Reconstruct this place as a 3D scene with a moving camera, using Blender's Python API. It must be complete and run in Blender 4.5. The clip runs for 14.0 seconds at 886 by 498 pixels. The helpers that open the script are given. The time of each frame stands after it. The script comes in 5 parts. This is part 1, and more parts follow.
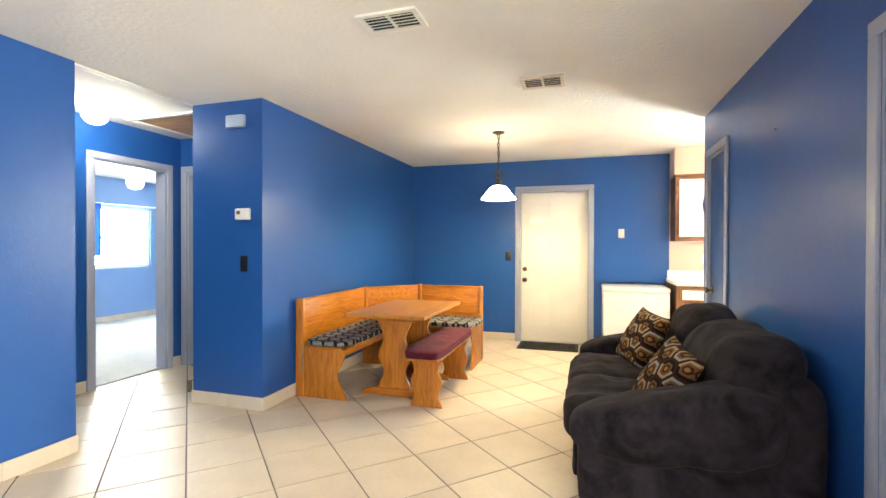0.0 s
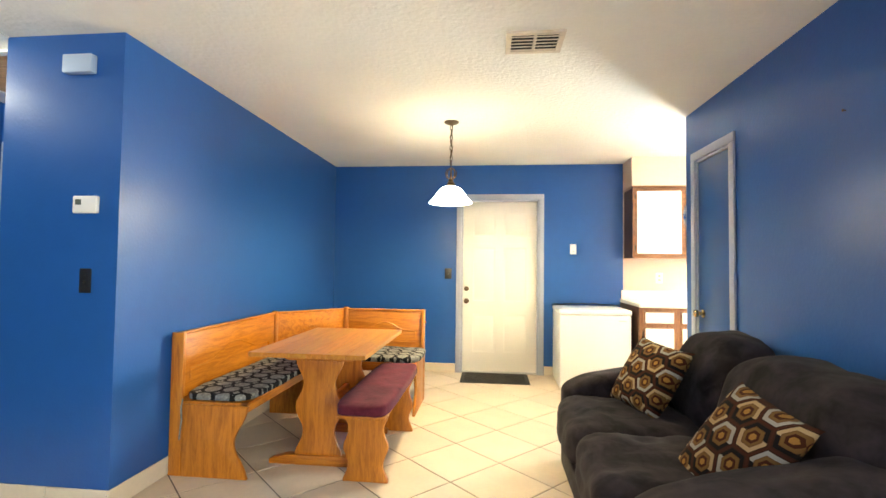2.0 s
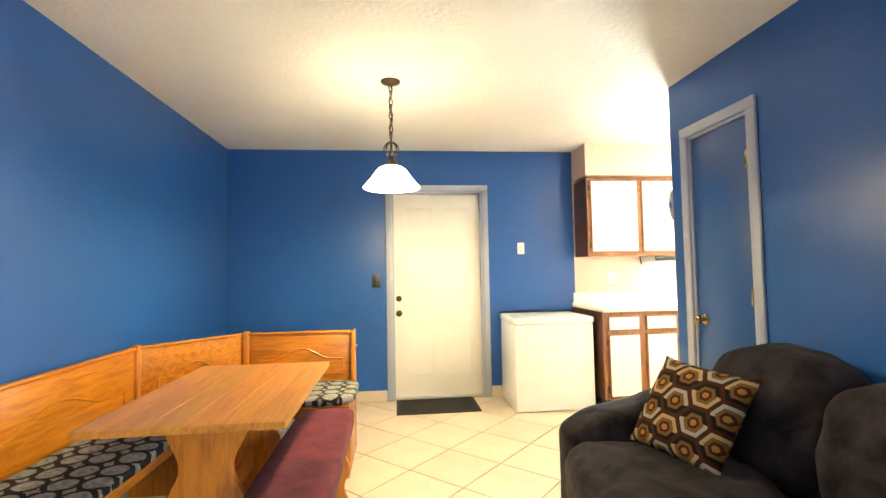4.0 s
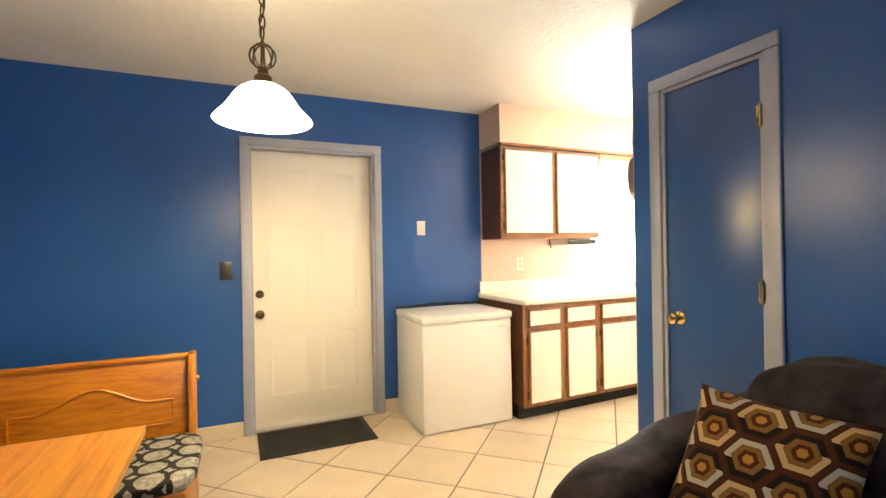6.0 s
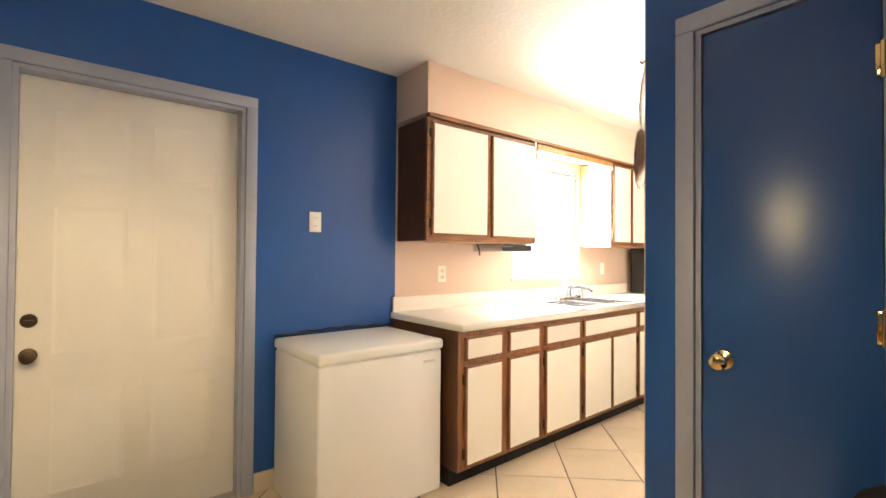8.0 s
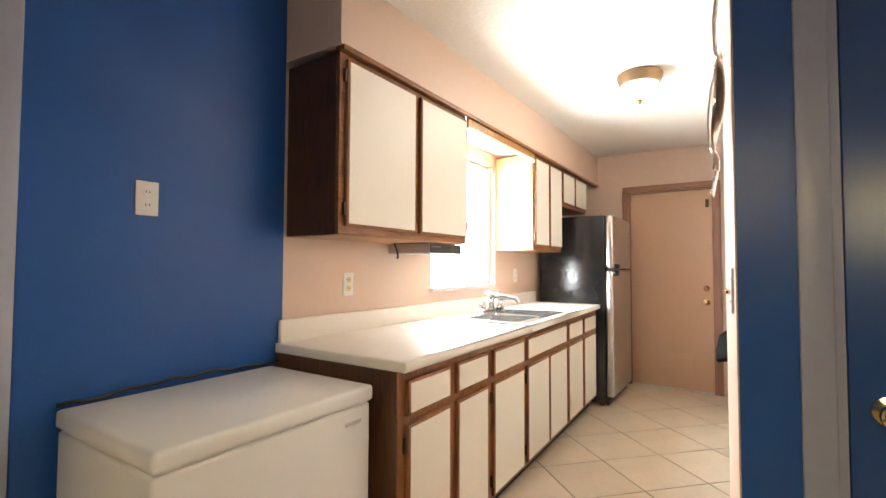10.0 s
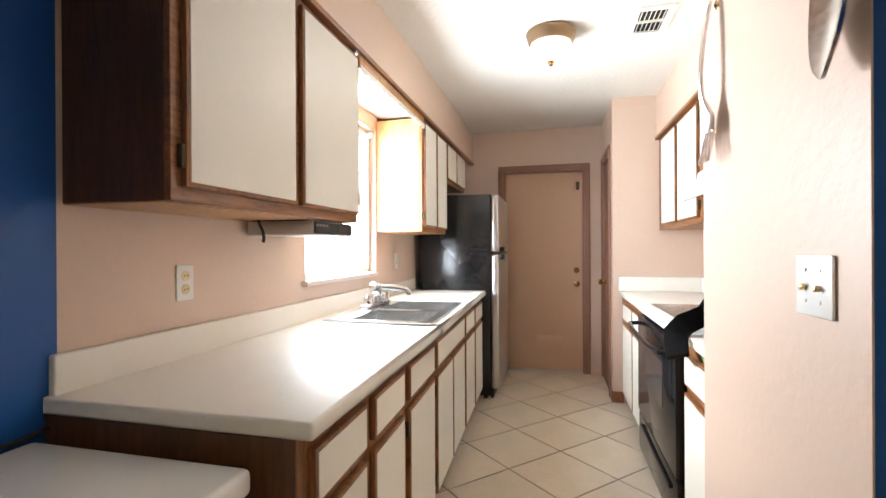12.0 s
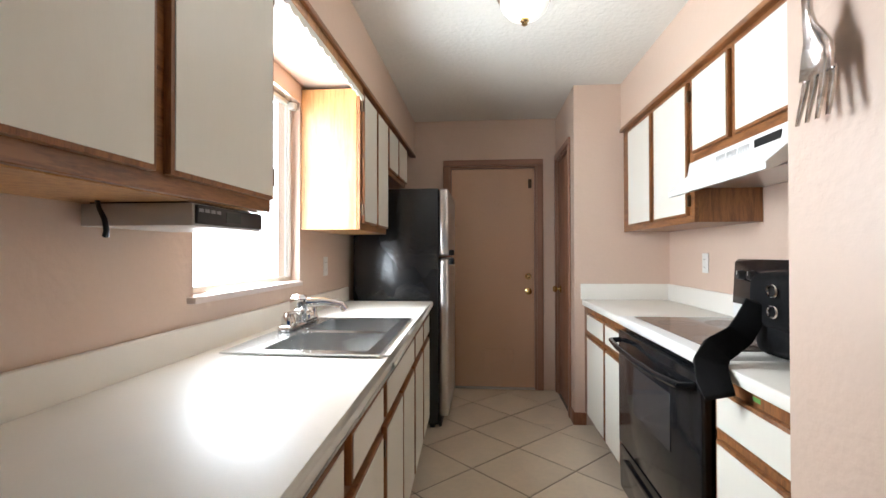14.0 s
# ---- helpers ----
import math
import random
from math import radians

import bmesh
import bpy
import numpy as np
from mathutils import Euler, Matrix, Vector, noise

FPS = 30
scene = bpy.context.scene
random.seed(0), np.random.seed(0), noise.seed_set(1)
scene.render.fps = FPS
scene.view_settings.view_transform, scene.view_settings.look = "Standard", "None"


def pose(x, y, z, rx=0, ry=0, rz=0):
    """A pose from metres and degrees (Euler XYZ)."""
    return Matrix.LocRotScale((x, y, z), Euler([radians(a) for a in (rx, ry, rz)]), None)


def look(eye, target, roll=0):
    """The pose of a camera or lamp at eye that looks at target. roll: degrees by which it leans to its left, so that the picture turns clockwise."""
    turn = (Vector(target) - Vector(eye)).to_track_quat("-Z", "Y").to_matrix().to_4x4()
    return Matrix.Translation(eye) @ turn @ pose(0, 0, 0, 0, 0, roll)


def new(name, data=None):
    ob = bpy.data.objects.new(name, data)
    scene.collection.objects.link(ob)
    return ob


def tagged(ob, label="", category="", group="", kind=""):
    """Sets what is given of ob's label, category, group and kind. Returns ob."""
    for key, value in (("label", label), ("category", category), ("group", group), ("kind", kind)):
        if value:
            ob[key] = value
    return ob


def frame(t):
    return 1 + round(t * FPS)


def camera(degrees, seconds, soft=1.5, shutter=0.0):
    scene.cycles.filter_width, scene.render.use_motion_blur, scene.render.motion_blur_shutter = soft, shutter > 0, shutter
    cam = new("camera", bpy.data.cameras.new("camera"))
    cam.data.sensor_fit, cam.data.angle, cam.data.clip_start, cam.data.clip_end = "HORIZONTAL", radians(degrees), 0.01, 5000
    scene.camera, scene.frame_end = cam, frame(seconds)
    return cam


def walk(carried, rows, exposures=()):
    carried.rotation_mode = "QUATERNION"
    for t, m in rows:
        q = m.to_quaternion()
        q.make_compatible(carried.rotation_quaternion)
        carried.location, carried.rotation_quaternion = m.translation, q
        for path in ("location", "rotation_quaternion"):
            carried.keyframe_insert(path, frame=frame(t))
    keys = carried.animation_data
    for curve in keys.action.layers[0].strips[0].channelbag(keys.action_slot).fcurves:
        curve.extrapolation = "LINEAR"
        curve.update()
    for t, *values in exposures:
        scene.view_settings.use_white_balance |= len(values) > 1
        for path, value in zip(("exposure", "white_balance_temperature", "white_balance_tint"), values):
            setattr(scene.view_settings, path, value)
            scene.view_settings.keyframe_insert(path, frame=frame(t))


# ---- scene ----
cam = camera(87.8, 14.0)
PATH = [
    (0, (2.405, -6.275, 1.294), (1.812, -4.365, 1.28), 0.1),
    (0.5, (2.247, -6.091, 1.28), (1.754, -4.153, 1.278), 0.3),
    (1, (2.13, -5.89, 1.263), (1.727, -3.931, 1.283), 0.7),
    (1.5, (1.983, -5.672, 1.263), (1.688, -3.695, 1.305), 0.6),
    (2, (1.897, -5.432, 1.251), (1.688, -3.444, 1.322), 0.7),
    (2.5, (1.754, -5.181, 1.269), (1.664, -3.185, 1.352), 0.3),
    (3, (1.688, -4.963, 1.241), (1.686, -2.966, 1.349), -0.0),
    (5.5, (1.46, -3.778, 1.268), (2.114, -1.888, 1.293), -1.6),
    (6, (1.461, -3.503, 1.279), (2.278, -1.678, 1.28), -1.0),
    (6.5, (1.519, -3.26, 1.289), (2.463, -1.497, 1.276), -0.8),
    (7, (1.584, -3.019, 1.288), (2.644, -1.323, 1.274), -0.3),
    (9.5, (1.987, -1.867, 1.222), (3.554, -0.628, 1.31), 0.4),
    (10, (2.088, -1.686, 1.229), (3.761, -0.592, 1.304), 0.2),
    (10.5, (2.204, -1.532, 1.226), (3.964, -0.585, 1.286), -0.3),
    (11, (2.304, -1.404, 1.236), (4.137, -0.604, 1.272), -0.4),
    (11.5, (2.419, -1.284, 1.234), (4.317, -0.653, 1.251), -0.4),
    (12, (2.529, -1.176, 1.243), (4.471, -0.7, 1.241), -0.3),
    (12.5, (2.645, -1.107, 1.237), (4.61, -0.732, 1.233), -0.2),
    (13, (2.791, -1.057, 1.237), (4.768, -0.752, 1.232), -0.4),
    (13.5, (2.931, -1.019, 1.242), (4.916, -0.774, 1.242), -0.3),
    (14, (3.069, -0.966, 1.233), (5.061, -0.793, 1.25), -0.1),
]
walk(cam, [(t, look(eye, target, roll)) for t, eye, target, roll in PATH],
     exposures=[(0, 1.77, 6600, 3), (3, 1.90, 6700, -2), (5.5, 1.45, 7500, 4), (7, 1.00, 7300, 8), (8.0, 0.68, 7100, 9), (9.5, 0.14, 6800, 10), (10.5, 0.04, 6450, 10), (11.5, -0.24, 6200, 10), (12.5, -0.62, 6080, 8), (14, -1.14, 6050, 8)])

# ---- light ----
world = bpy.data.worlds.new("sky")
scene.world = world
world.use_nodes = True
wn = world.node_tree
sky = wn.nodes.new("ShaderNodeTexSky")
sky.sky_type, sky.sun_disc = "NISHITA", False
sky.sun_elevation, sky.sun_rotation = radians(48), radians(95)
wn.nodes["Background"].inputs["Strength"].default_value = 0.12
wn.links.new(sky.outputs["Color"], wn.nodes["Background"].inputs["Color"])


def lamp(name, kind, where, power, colour, size=0.1, turn=(0, 0, 0), size_y=None):
    data = bpy.data.lights.new(name, kind)
    data.energy, data.color = power, colour
    if kind == "AREA":
        data.shape, data.size, data.size_y = "RECTANGLE", size, size_y or size
    elif kind == "POINT":
        data.shadow_soft_size = size
    ob = new(name, data)
    ob.matrix_world = pose(*where, *turn)
    return ob


sun = bpy.data.lights.new("sun", "SUN")
sun.energy, sun.angle, sun.color = 2.5, radians(0.5), (1.0, 0.95, 0.88)
new("sun", sun).matrix_world = pose(0, 0, 12, 42, 0, 95)
WARM, DAY = (1.0, 0.74, 0.40), (0.91, 0.96, 1.0)
lamp("kitchen_window_light", "AREA", (4.98, 0.028, 1.56), 96, DAY, 0.62, (-88, 0, 0), 0.96)
# the rear lamp is added fill; its window is assumed, out of view
lamp("rear_window_light", "AREA", (3.45, -7.00, 1.35), 60, (1.0, 0.93, 0.84), 1.5, (0, 90, 0), 2.0)
lamp("bedroom_window_light", "AREA", (-5.29, -0.35, 1.42), 16, DAY, 1.1, (0, -90, 0), 1.0)
lamp("pendant_bulb", "POINT", (1.56, -1.67, 1.787), 30, WARM, 0.045)
lamp("kitchen_bulb", "POINT", (5.155, -1.155, 2.325), 10, (1.0, 0.93, 0.84), 0.05)
lamp("hall_bulb", "POINT", (-1.36, -3.57, 2.34), 6.5, (1.0, 0.93, 0.84), 0.05)
lamp("bedroom_bulb", "POINT", (-3.0, -1.9, 2.05), 28, (1.0, 0.95, 0.88), 0.05)


# ---- materials ----
def nodes_of(m):
    m.use_nodes = True
    nt = m.node_tree
    return nt, nt.nodes["Principled BSDF"]


def add(nt, kind, **sets):
    n = nt.nodes.new(kind)
    for k, v in sets.items():
        if k == "op":
            n.operation = v
        elif k in n.inputs:
            n.inputs[k].default_value = v
    return n


def paint(name, colour, rough=0.5, metal=0.0, var=0.06, scale=3.0, fine=60.0, bump=0.05, bump_scale=90.0, spec=0.5, rough_var=0.08, random_var=0.0, stretch=(1, 1, 1)):
    """A surface with broad and fine variation of its colour, its gloss and its relief."""
    m = bpy.data.materials.new(name)
    nt, b = nodes_of(m)
    tc = add(nt, "ShaderNodeTexCoord")
    mp = add(nt, "ShaderNodeMapping", Scale=stretch)
    nt.links.new(tc.outputs["Object"], mp.inputs["Vector"])
    big = add(nt, "ShaderNodeTexNoise", Scale=scale, Detail=4.0)
    small = add(nt, "ShaderNodeTexNoise", Scale=fine, Detail=3.0)
    for n in (big, small):
        nt.links.new(mp.outputs["Vector"], n.inputs["Vector"])
    mixed = add(nt, "ShaderNodeMath", op="MULTIPLY_ADD")
    nt.links.new(big.outputs["Fac"], mixed.inputs[0])
    mixed.inputs[1].default_value = 0.65
    half = add(nt, "ShaderNodeMath", op="MULTIPLY")
    nt.links.new(small.outputs["Fac"], half.inputs[0])
    half.inputs[1].default_value = 0.35
    nt.links.new(half.outputs[0], mixed.inputs[2])
    hsv = add(nt, "ShaderNodeHueSaturation", Color=(*colour, 1))
    rng = add(nt, "ShaderNodeMapRange")
    rng.inputs[1].default_value, rng.inputs[2].default_value = 0.3, 0.7
    rng.inputs[3].default_value, rng.inputs[4].default_value = 1 - var, 1 + var
    nt.links.new(mixed.outputs[0], rng.inputs[0])
    value = rng.outputs[0]
    if random_var:
        info = add(nt, "ShaderNodeObjectInfo")
        r2 = add(nt, "ShaderNodeMapRange")
        r2.inputs[3].default_value, r2.inputs[4].default_value = 1 - random_var, 1 + random_var
        nt.links.new(info.outputs["Random"], r2.inputs[0])
        mul = add(nt, "ShaderNodeMath", op="MULTIPLY")
        nt.links.new(value, mul.inputs[0])
        nt.links.new(r2.outputs[0], mul.inputs[1])
        value = mul.outputs[0]
    nt.links.new(value, hsv.inputs["Value"])
    nt.links.new(hsv.outputs["Color"], b.inputs["Base Color"])
    rr = add(nt, "ShaderNodeMapRange")
    rr.inputs[1].default_value, rr.inputs[2].default_value = 0.3, 0.7
    rr.inputs[3].default_value, rr.inputs[4].default_value = max(0.02, rough - rough_var), min(1, rough + rough_var)
    nt.links.new(mixed.outputs[0], rr.inputs[0])
    nt.links.new(rr.outputs[0], b.inputs["Roughness"])
    b.inputs["Metallic"].default_value = metal
    b.inputs["Specular IOR Level"].default_value = spec
    if bump:
        bt = add(nt, "ShaderNodeTexNoise", Scale=bump_scale, Detail=3.0)
        nt.links.new(mp.outputs["Vector"], bt.inputs["Vector"])
        bp = add(nt, "ShaderNodeBump", Strength=bump, Distance=0.01)
        nt.links.new(bt.outputs["Fac"], bp.inputs["Height"])
        nt.links.new(bp.outputs["Normal"], b.inputs["Normal"])
    return m


def timber(name, light, dark, rough=0.4, along=(1, 1, 1), knots=True, coat=0.2):
    """Wood whose grain runs along the axis with the small scale."""
    m = bpy.data.materials.new(name)
    nt, b = nodes_of(m)
    tc = add(nt, "ShaderNodeTexCoord")
    mp = add(nt, "ShaderNodeMapping", Scale=along)
    nt.links.new(tc.outputs["Object"], mp.inputs["Vector"])
    grain = add(nt, "ShaderNodeTexNoise", Scale=9.0, Detail=6.0, Roughness=0.65, Distortion=0.6)
    fine = add(nt, "ShaderNodeTexNoise", Scale=70.0, Detail=3.0)
    for n in (grain, fine):
        nt.links.new(mp.outputs["Vector"], n.inputs["Vector"])
    mixn = add(nt, "ShaderNodeMath", op="MULTIPLY_ADD")
    nt.links.new(fine.outputs["Fac"], mixn.inputs[0])
    mixn.inputs[1].default_value = 0.25
    nt.links.new(grain.outputs["Fac"], mixn.inputs[2])
    ramp = add(nt, "ShaderNodeValToRGB")
    e = ramp.color_ramp.elements
    e[0].position, e[0].color = 0.44, (*dark, 1)
    e[1].position, e[1].color = 0.72, (*light, 1)
    nt.links.new(mixn.outputs[0], ramp.inputs["Fac"])
    out = ramp.outputs["Color"]
    if knots:
        v = add(nt, "ShaderNodeTexVoronoi", Scale=2.6)
        mk = add(nt, "ShaderNodeMapping", Scale=tuple(0.6 + 0.4 * a / max(along) for a in along))
        nt.links.new(tc.outputs["Object"], mk.inputs["Vector"])
        nt.links.new(mk.outputs["Vector"], v.inputs["Vector"])
        kr = add(nt, "ShaderNodeMapRange")
        kr.inputs[1].default_value, kr.inputs[2].default_value = 0.035, 0.09
        nt.links.new(v.outputs["Distance"], kr.inputs[0])
        mx = add(nt, "ShaderNodeMixRGB")
        mx.inputs[1].default_value = (*[c * 0.45 for c in dark], 1)
        nt.links.new(kr.outputs[0], mx.inputs[0])
        nt.links.new(out, mx.inputs[2])
        out = mx.outputs[0]
    nt.links.new(out, b.inputs["Base Color"])
    b.inputs["Roughness"].default_value = rough
    b.inputs["Coat Weight"].default_value, b.inputs["Coat Roughness"].default_value = coat, 0.25
    bp = add(nt, "ShaderNodeBump", Strength=0.06, Distance=0.004)
    nt.links.new(mixn.outputs[0], bp.inputs["Height"])
    nt.links.new(bp.outputs["Normal"], b.inputs["Normal"])
    return m


def glowing(name, colour, strength, base=(0.9, 0.88, 0.84)):
    m = bpy.data.materials.new(name)
    nt, b = nodes_of(m)
    b.inputs["Base Color"].default_value = (*base, 1)
    b.inputs["Emission Color"].default_value = (*colour, 1)
    b.inputs["Emission Strength"].default_value = strength
    b.inputs["Roughness"].default_value = 0.25
    return m


BLUE = paint("blue_wall_paint", (0.016, 0.088, 0.315), 0.36, var=0.07, scale=1.2, fine=14, bump=0.09, bump_scale=60, rough_var=0.05, spec=0.42)
# the wall blue, lightened to put the bedroom's strong light into its colour
LIT_BLUE = paint("blue_wall_paint_light_washed", (0.20, 0.33, 0.56), 0.45, var=0.04, scale=1.2, bump=0.05, bump_scale=140)
BLUE_DOOR = paint("blue_door_paint", (0.018, 0.074, 0.25), 0.30, var=0.04, scale=0.8, fine=2.0, bump=0.0, rough_var=0.03)
PINK = paint("pink_wall_paint", (0.655, 0.497, 0.392), 0.42, var=0.03, scale=1.2, bump=0.2, bump_scale=34)
PINK_DOOR = paint("pink_door_paint", (0.62, 0.405, 0.270), 0.35, var=0.03, scale=2, bump=0.03)
CEIL = paint("textured_ceiling_paint", (0.80, 0.77, 0.71), 0.9, var=0.04, scale=2.0, bump=0.48, bump_scale=34, spec=0.2)
TILE = paint("beige_floor_tile", (0.66, 0.555, 0.42), 0.43, var=0.10, scale=4.5, fine=30, bump=0.04, bump_scale=25, rough_var=0.1, random_var=0.05)
GROUT = paint("grey_grout", (0.17, 0.14, 0.115), 0.9, var=0.2, scale=5)
BASE_TILE = paint("beige_base_tile", (0.66, 0.57, 0.44), 0.4, var=0.08, scale=6, random_var=0.04)
TRIM = paint("lavender_grey_trim_paint", (0.37, 0.40, 0.49), 0.38, var=0.05, scale=4, bump=0.04)
WHITE = paint("white_paint", (0.86, 0.83, 0.75), 0.38, var=0.03, scale=3, bump=0.03)
CREAM = paint("cream_laminate", (0.80, 0.77, 0.68), 0.40, var=0.02, scale=3, bump=0.03, bump_scale=200, stretch=(1, 1, 0.25))
COUNTER = paint("cream_counter_laminate", (0.84, 0.81, 0.74), 0.40, var=0.02, scale=6, fine=220, bump=0.0, rough_var=0.02)
APPLIANCE = paint("white_appliance_enamel", (0.80, 0.80, 0.78), 0.30, var=0.02, scale=0.8, fine=1.5, bump=0.0, rough_var=0.02)
BLACK = paint("black_gloss_enamel", (0.010, 0.010, 0.011), 0.12, var=0.05, scale=0.8, fine=2.0, bump=0.0, rough_var=0.02, spec=0.28)
BLACK_ROUGH = paint("pebbled_black_side", (0.014, 0.014, 0.015), 0.19, var=0.1, scale=0.8, fine=2.0, bump=0.22, bump_scale=30, rough_var=0.03)
STEEL = paint("brushed_steel", (0.62, 0.61, 0.60), 0.30, 1.0, var=0.04, scale=0.8, fine=2.0, bump=0.0, rough_var=0.03)
SINK_STEEL = paint("satin_sink_steel", (0.60, 0.60, 0.59), 0.26, 1.0, var=0.03, scale=0.8, fine=2.0, bump=0.0, rough_var=0.03)
CHROME = paint("chrome", (0.80, 0.80, 0.80), 0.06, 1.0, var=0.01, bump=0)
BRASS = paint("worn_brass", (0.72, 0.53, 0.25), 0.16, 1.0, var=0.1, scale=30, bump=0)
BRONZE = paint("dark_bronze", (0.085, 0.055, 0.03), 0.38, 0.8, var=0.15, scale=20, bump=0)
PLASTIC = paint("white_plastic", (0.80, 0.79, 0.75), 0.35, var=0.01, bump=0)
PLASTIC_BLACK = paint("black_plastic", (0.015, 0.015, 0.015), 0.35, var=0.05, bump=0)
RUBBER = paint("black_rubber_mat", (0.018, 0.017, 0.016), 0.75, var=0.2, scale=15, bump=0.6, bump_scale=160)
# near-black that paints in the shade of toe recesses, ducts and socket slots
DARK = paint("painted_recess_shade", (0.01, 0.009, 0.008), 0.8, var=0.1, bump=0)
CARPET = paint("pale_carpet", (0.62, 0.62, 0.58), 0.95, var=0.08, scale=6, fine=120, bump=0.8, bump_scale=240, spec=0.1)
CASE_BROWN = paint("brown_painted_casing", (0.30, 0.155, 0.10), 0.42, var=0.08, scale=6, bump=0.05)
CAB = timber("stained_cabinet_wood", (0.300, 0.125, 0.042), (0.130, 0.048, 0.016), 0.38, (5, 5, 0.6), False)
# side stain, darkened further to stand in for weak living-room light
CAB_SIDE = timber("stained_side_veneer_shaded", (0.105, 0.040, 0.013), (0.050, 0.018, 0.006), 0.42, (5, 5, 0.6), False, 0.1)
CAB_X = timber("stained_cabinet_wood_level", (0.300, 0.125, 0.042), (0.130, 0.048, 0.016), 0.38, (0.6, 5, 5), False)
OAK = timber("golden_oak_veneer", (0.52, 0.27, 0.095), (0.33, 0.145, 0.045), 0.40, (5, 5, 0.5), False)
PINE_Y = timber("orange_pine_y", (0.55, 0.200, 0.015), (0.31, 0.090, 0.005), 0.36, (4, 0.45, 4), coat=0.15)
PINE_X = timber("orange_pine_x", (0.55, 0.200, 0.015), (0.31, 0.090, 0.005), 0.36, (0.45, 4, 4), coat=0.15)
PINE_Z = timber("orange_pine_z", (0.54, 0.198, 0.017), (0.31, 0.092, 0.006), 0.36, (4, 4, 0.45), coat=0.15)
DOOR_WOOD = timber("brown_door_wood", (0.33, 0.135, 0.065), (0.19, 0.07, 0.032), 0.42, (4, 4, 0.4), False)


# ---- building blocks ----
def box(x0, x1, y0, y1, z0, z1, bevel=0.0, seg=2, bm=None):
    """A box from its two corners, with rounded edges, added to bm."""
    own = bmesh.new()
    bmesh.ops.create_cube(own, size=1.0)
    for v in own.verts:
        v.co = Vector((x0 + (v.co.x + 0.5) * (x1 - x0), y0 + (v.co.y + 0.5) * (y1 - y0), z0 + (v.co.z + 0.5) * (z1 - z0)))
    if bevel:
        bmesh.ops.bevel(own, geom=own.edges[:], offset=bevel, segments=seg, profile=0.5, affect="EDGES")
    if bm is None:
        return own
    return join(bm, own)


def join(bm, own, m=None):
    data = bpy.data.meshes.new("joined")
    if m is not None:
        own.transform(m)
    own.to_mesh(data)
    own.free()
    bm.from_mesh(data)
    bpy.data.meshes.remove(data)
    return bm


def boxes(*many, bevel=0.0):
    bm = bmesh.new()
    for b in many:
        box(*b, bevel=bevel, bm=bm)
    return bm


def lathe(profile, steps=28, m=None):
    """A turned body about z from (radius, height) pairs."""
    bm = bmesh.new()
    rings = []
    for r, z in profile:
        rings.append([bm.verts.new((r * math.cos(2 * math.pi * k / steps), r * math.sin(2 * math.pi * k / steps), z)) for k in range(steps)])
    for a, b in zip(rings, rings[1:]):
        for k in range(steps):
            bm.faces.new((a[k], a[(k + 1) % steps], b[(k + 1) % steps], b[k]))
    for ring, flip in ((rings[0], True), (rings[-1], False)):
        if (Vector(ring[0].co) - Vector(ring[steps // 2].co)).length > 1e-3:
            bm.faces.new(ring[::-1] if flip else ring)
    bmesh.ops.remove_doubles(bm, verts=bm.verts[:], dist=1e-5)
    bmesh.ops.recalc_face_normals(bm, faces=bm.faces[:])
    if m is not None:
        bm.transform(m)
    return bm


def prism(outline, depth, m=None, bevel=0.0):
    """A flat outline in x and z given a depth along y, from y = 0 back to depth."""
    bm = bmesh.new()
    front = [bm.verts.new((x, 0, z)) for x, z in outline]
    back = [bm.verts.new((x, depth, z)) for x, z in outline]
    n = len(outline)
    faces = [bm.faces.new(front), bm.faces.new(back[::-1])]
    rim = [bm.faces.new((front[k], back[k], back[(k + 1) % n], front[(k + 1) % n])) for k in range(n)]
    bmesh.ops.recalc_face_normals(bm, faces=bm.faces[:])
    if bevel:
        edges = [e for f in faces for e in f.edges]
        bmesh.ops.bevel(bm, geom=edges, offset=bevel, segments=2, profile=0.5, affect="EDGES")
    if m is not None:
        bm.transform(m)
        bmesh.ops.recalc_face_normals(bm, faces=bm.faces[:])
    return bm


def tube(points, radius, steps=8, closed=False):
    """A round bar along points."""
    bm = bmesh.new()
    pts = [Vector(p) for p in points]
    n = len(pts)
    rings = []
    normal = None
    for i, p in enumerate(pts):
        a = pts[(i - 1) % n] if (i or closed) else p
        b = pts[(i + 1) % n] if (i < n - 1 or closed) else p
        d = (b - a).normalized()
        if normal is None:
            normal = d.orthogonal().normalized()
        normal = (normal - d * normal.dot(d)).normalized()
        side = d.cross(normal)
        r = radius[i] if isinstance(radius, (list, tuple)) else radius
        rings.append([bm.verts.new(p + (normal * math.cos(2 * math.pi * k / steps) + side * math.sin(2 * math.pi * k / steps)) * r) for k in range(steps)])
    pairs = list(zip(rings, rings[1:])) + ([(rings[-1], rings[0])] if closed else [])
    for a, b in pairs:
        for k in range(steps):
            bm.faces.new((a[k], a[(k + 1) % steps], b[(k + 1) % steps], b[k]))
    if not closed:
        bm.faces.new(rings[0][::-1])
        bm.faces.new(rings[-1])
    bmesh.ops.recalc_face_normals(bm, faces=bm.faces[:])
    return bm


def mesh_object(name, bm, material, smooth=None):
    data = bpy.data.meshes.new(name)
    bm.to_mesh(data)
    bm.free()
    data.materials.append(material)
    if smooth is not None:
        data.shade_smooth()
        data.set_sharp_from_angle(angle=radians(smooth))
    return new(name, data)


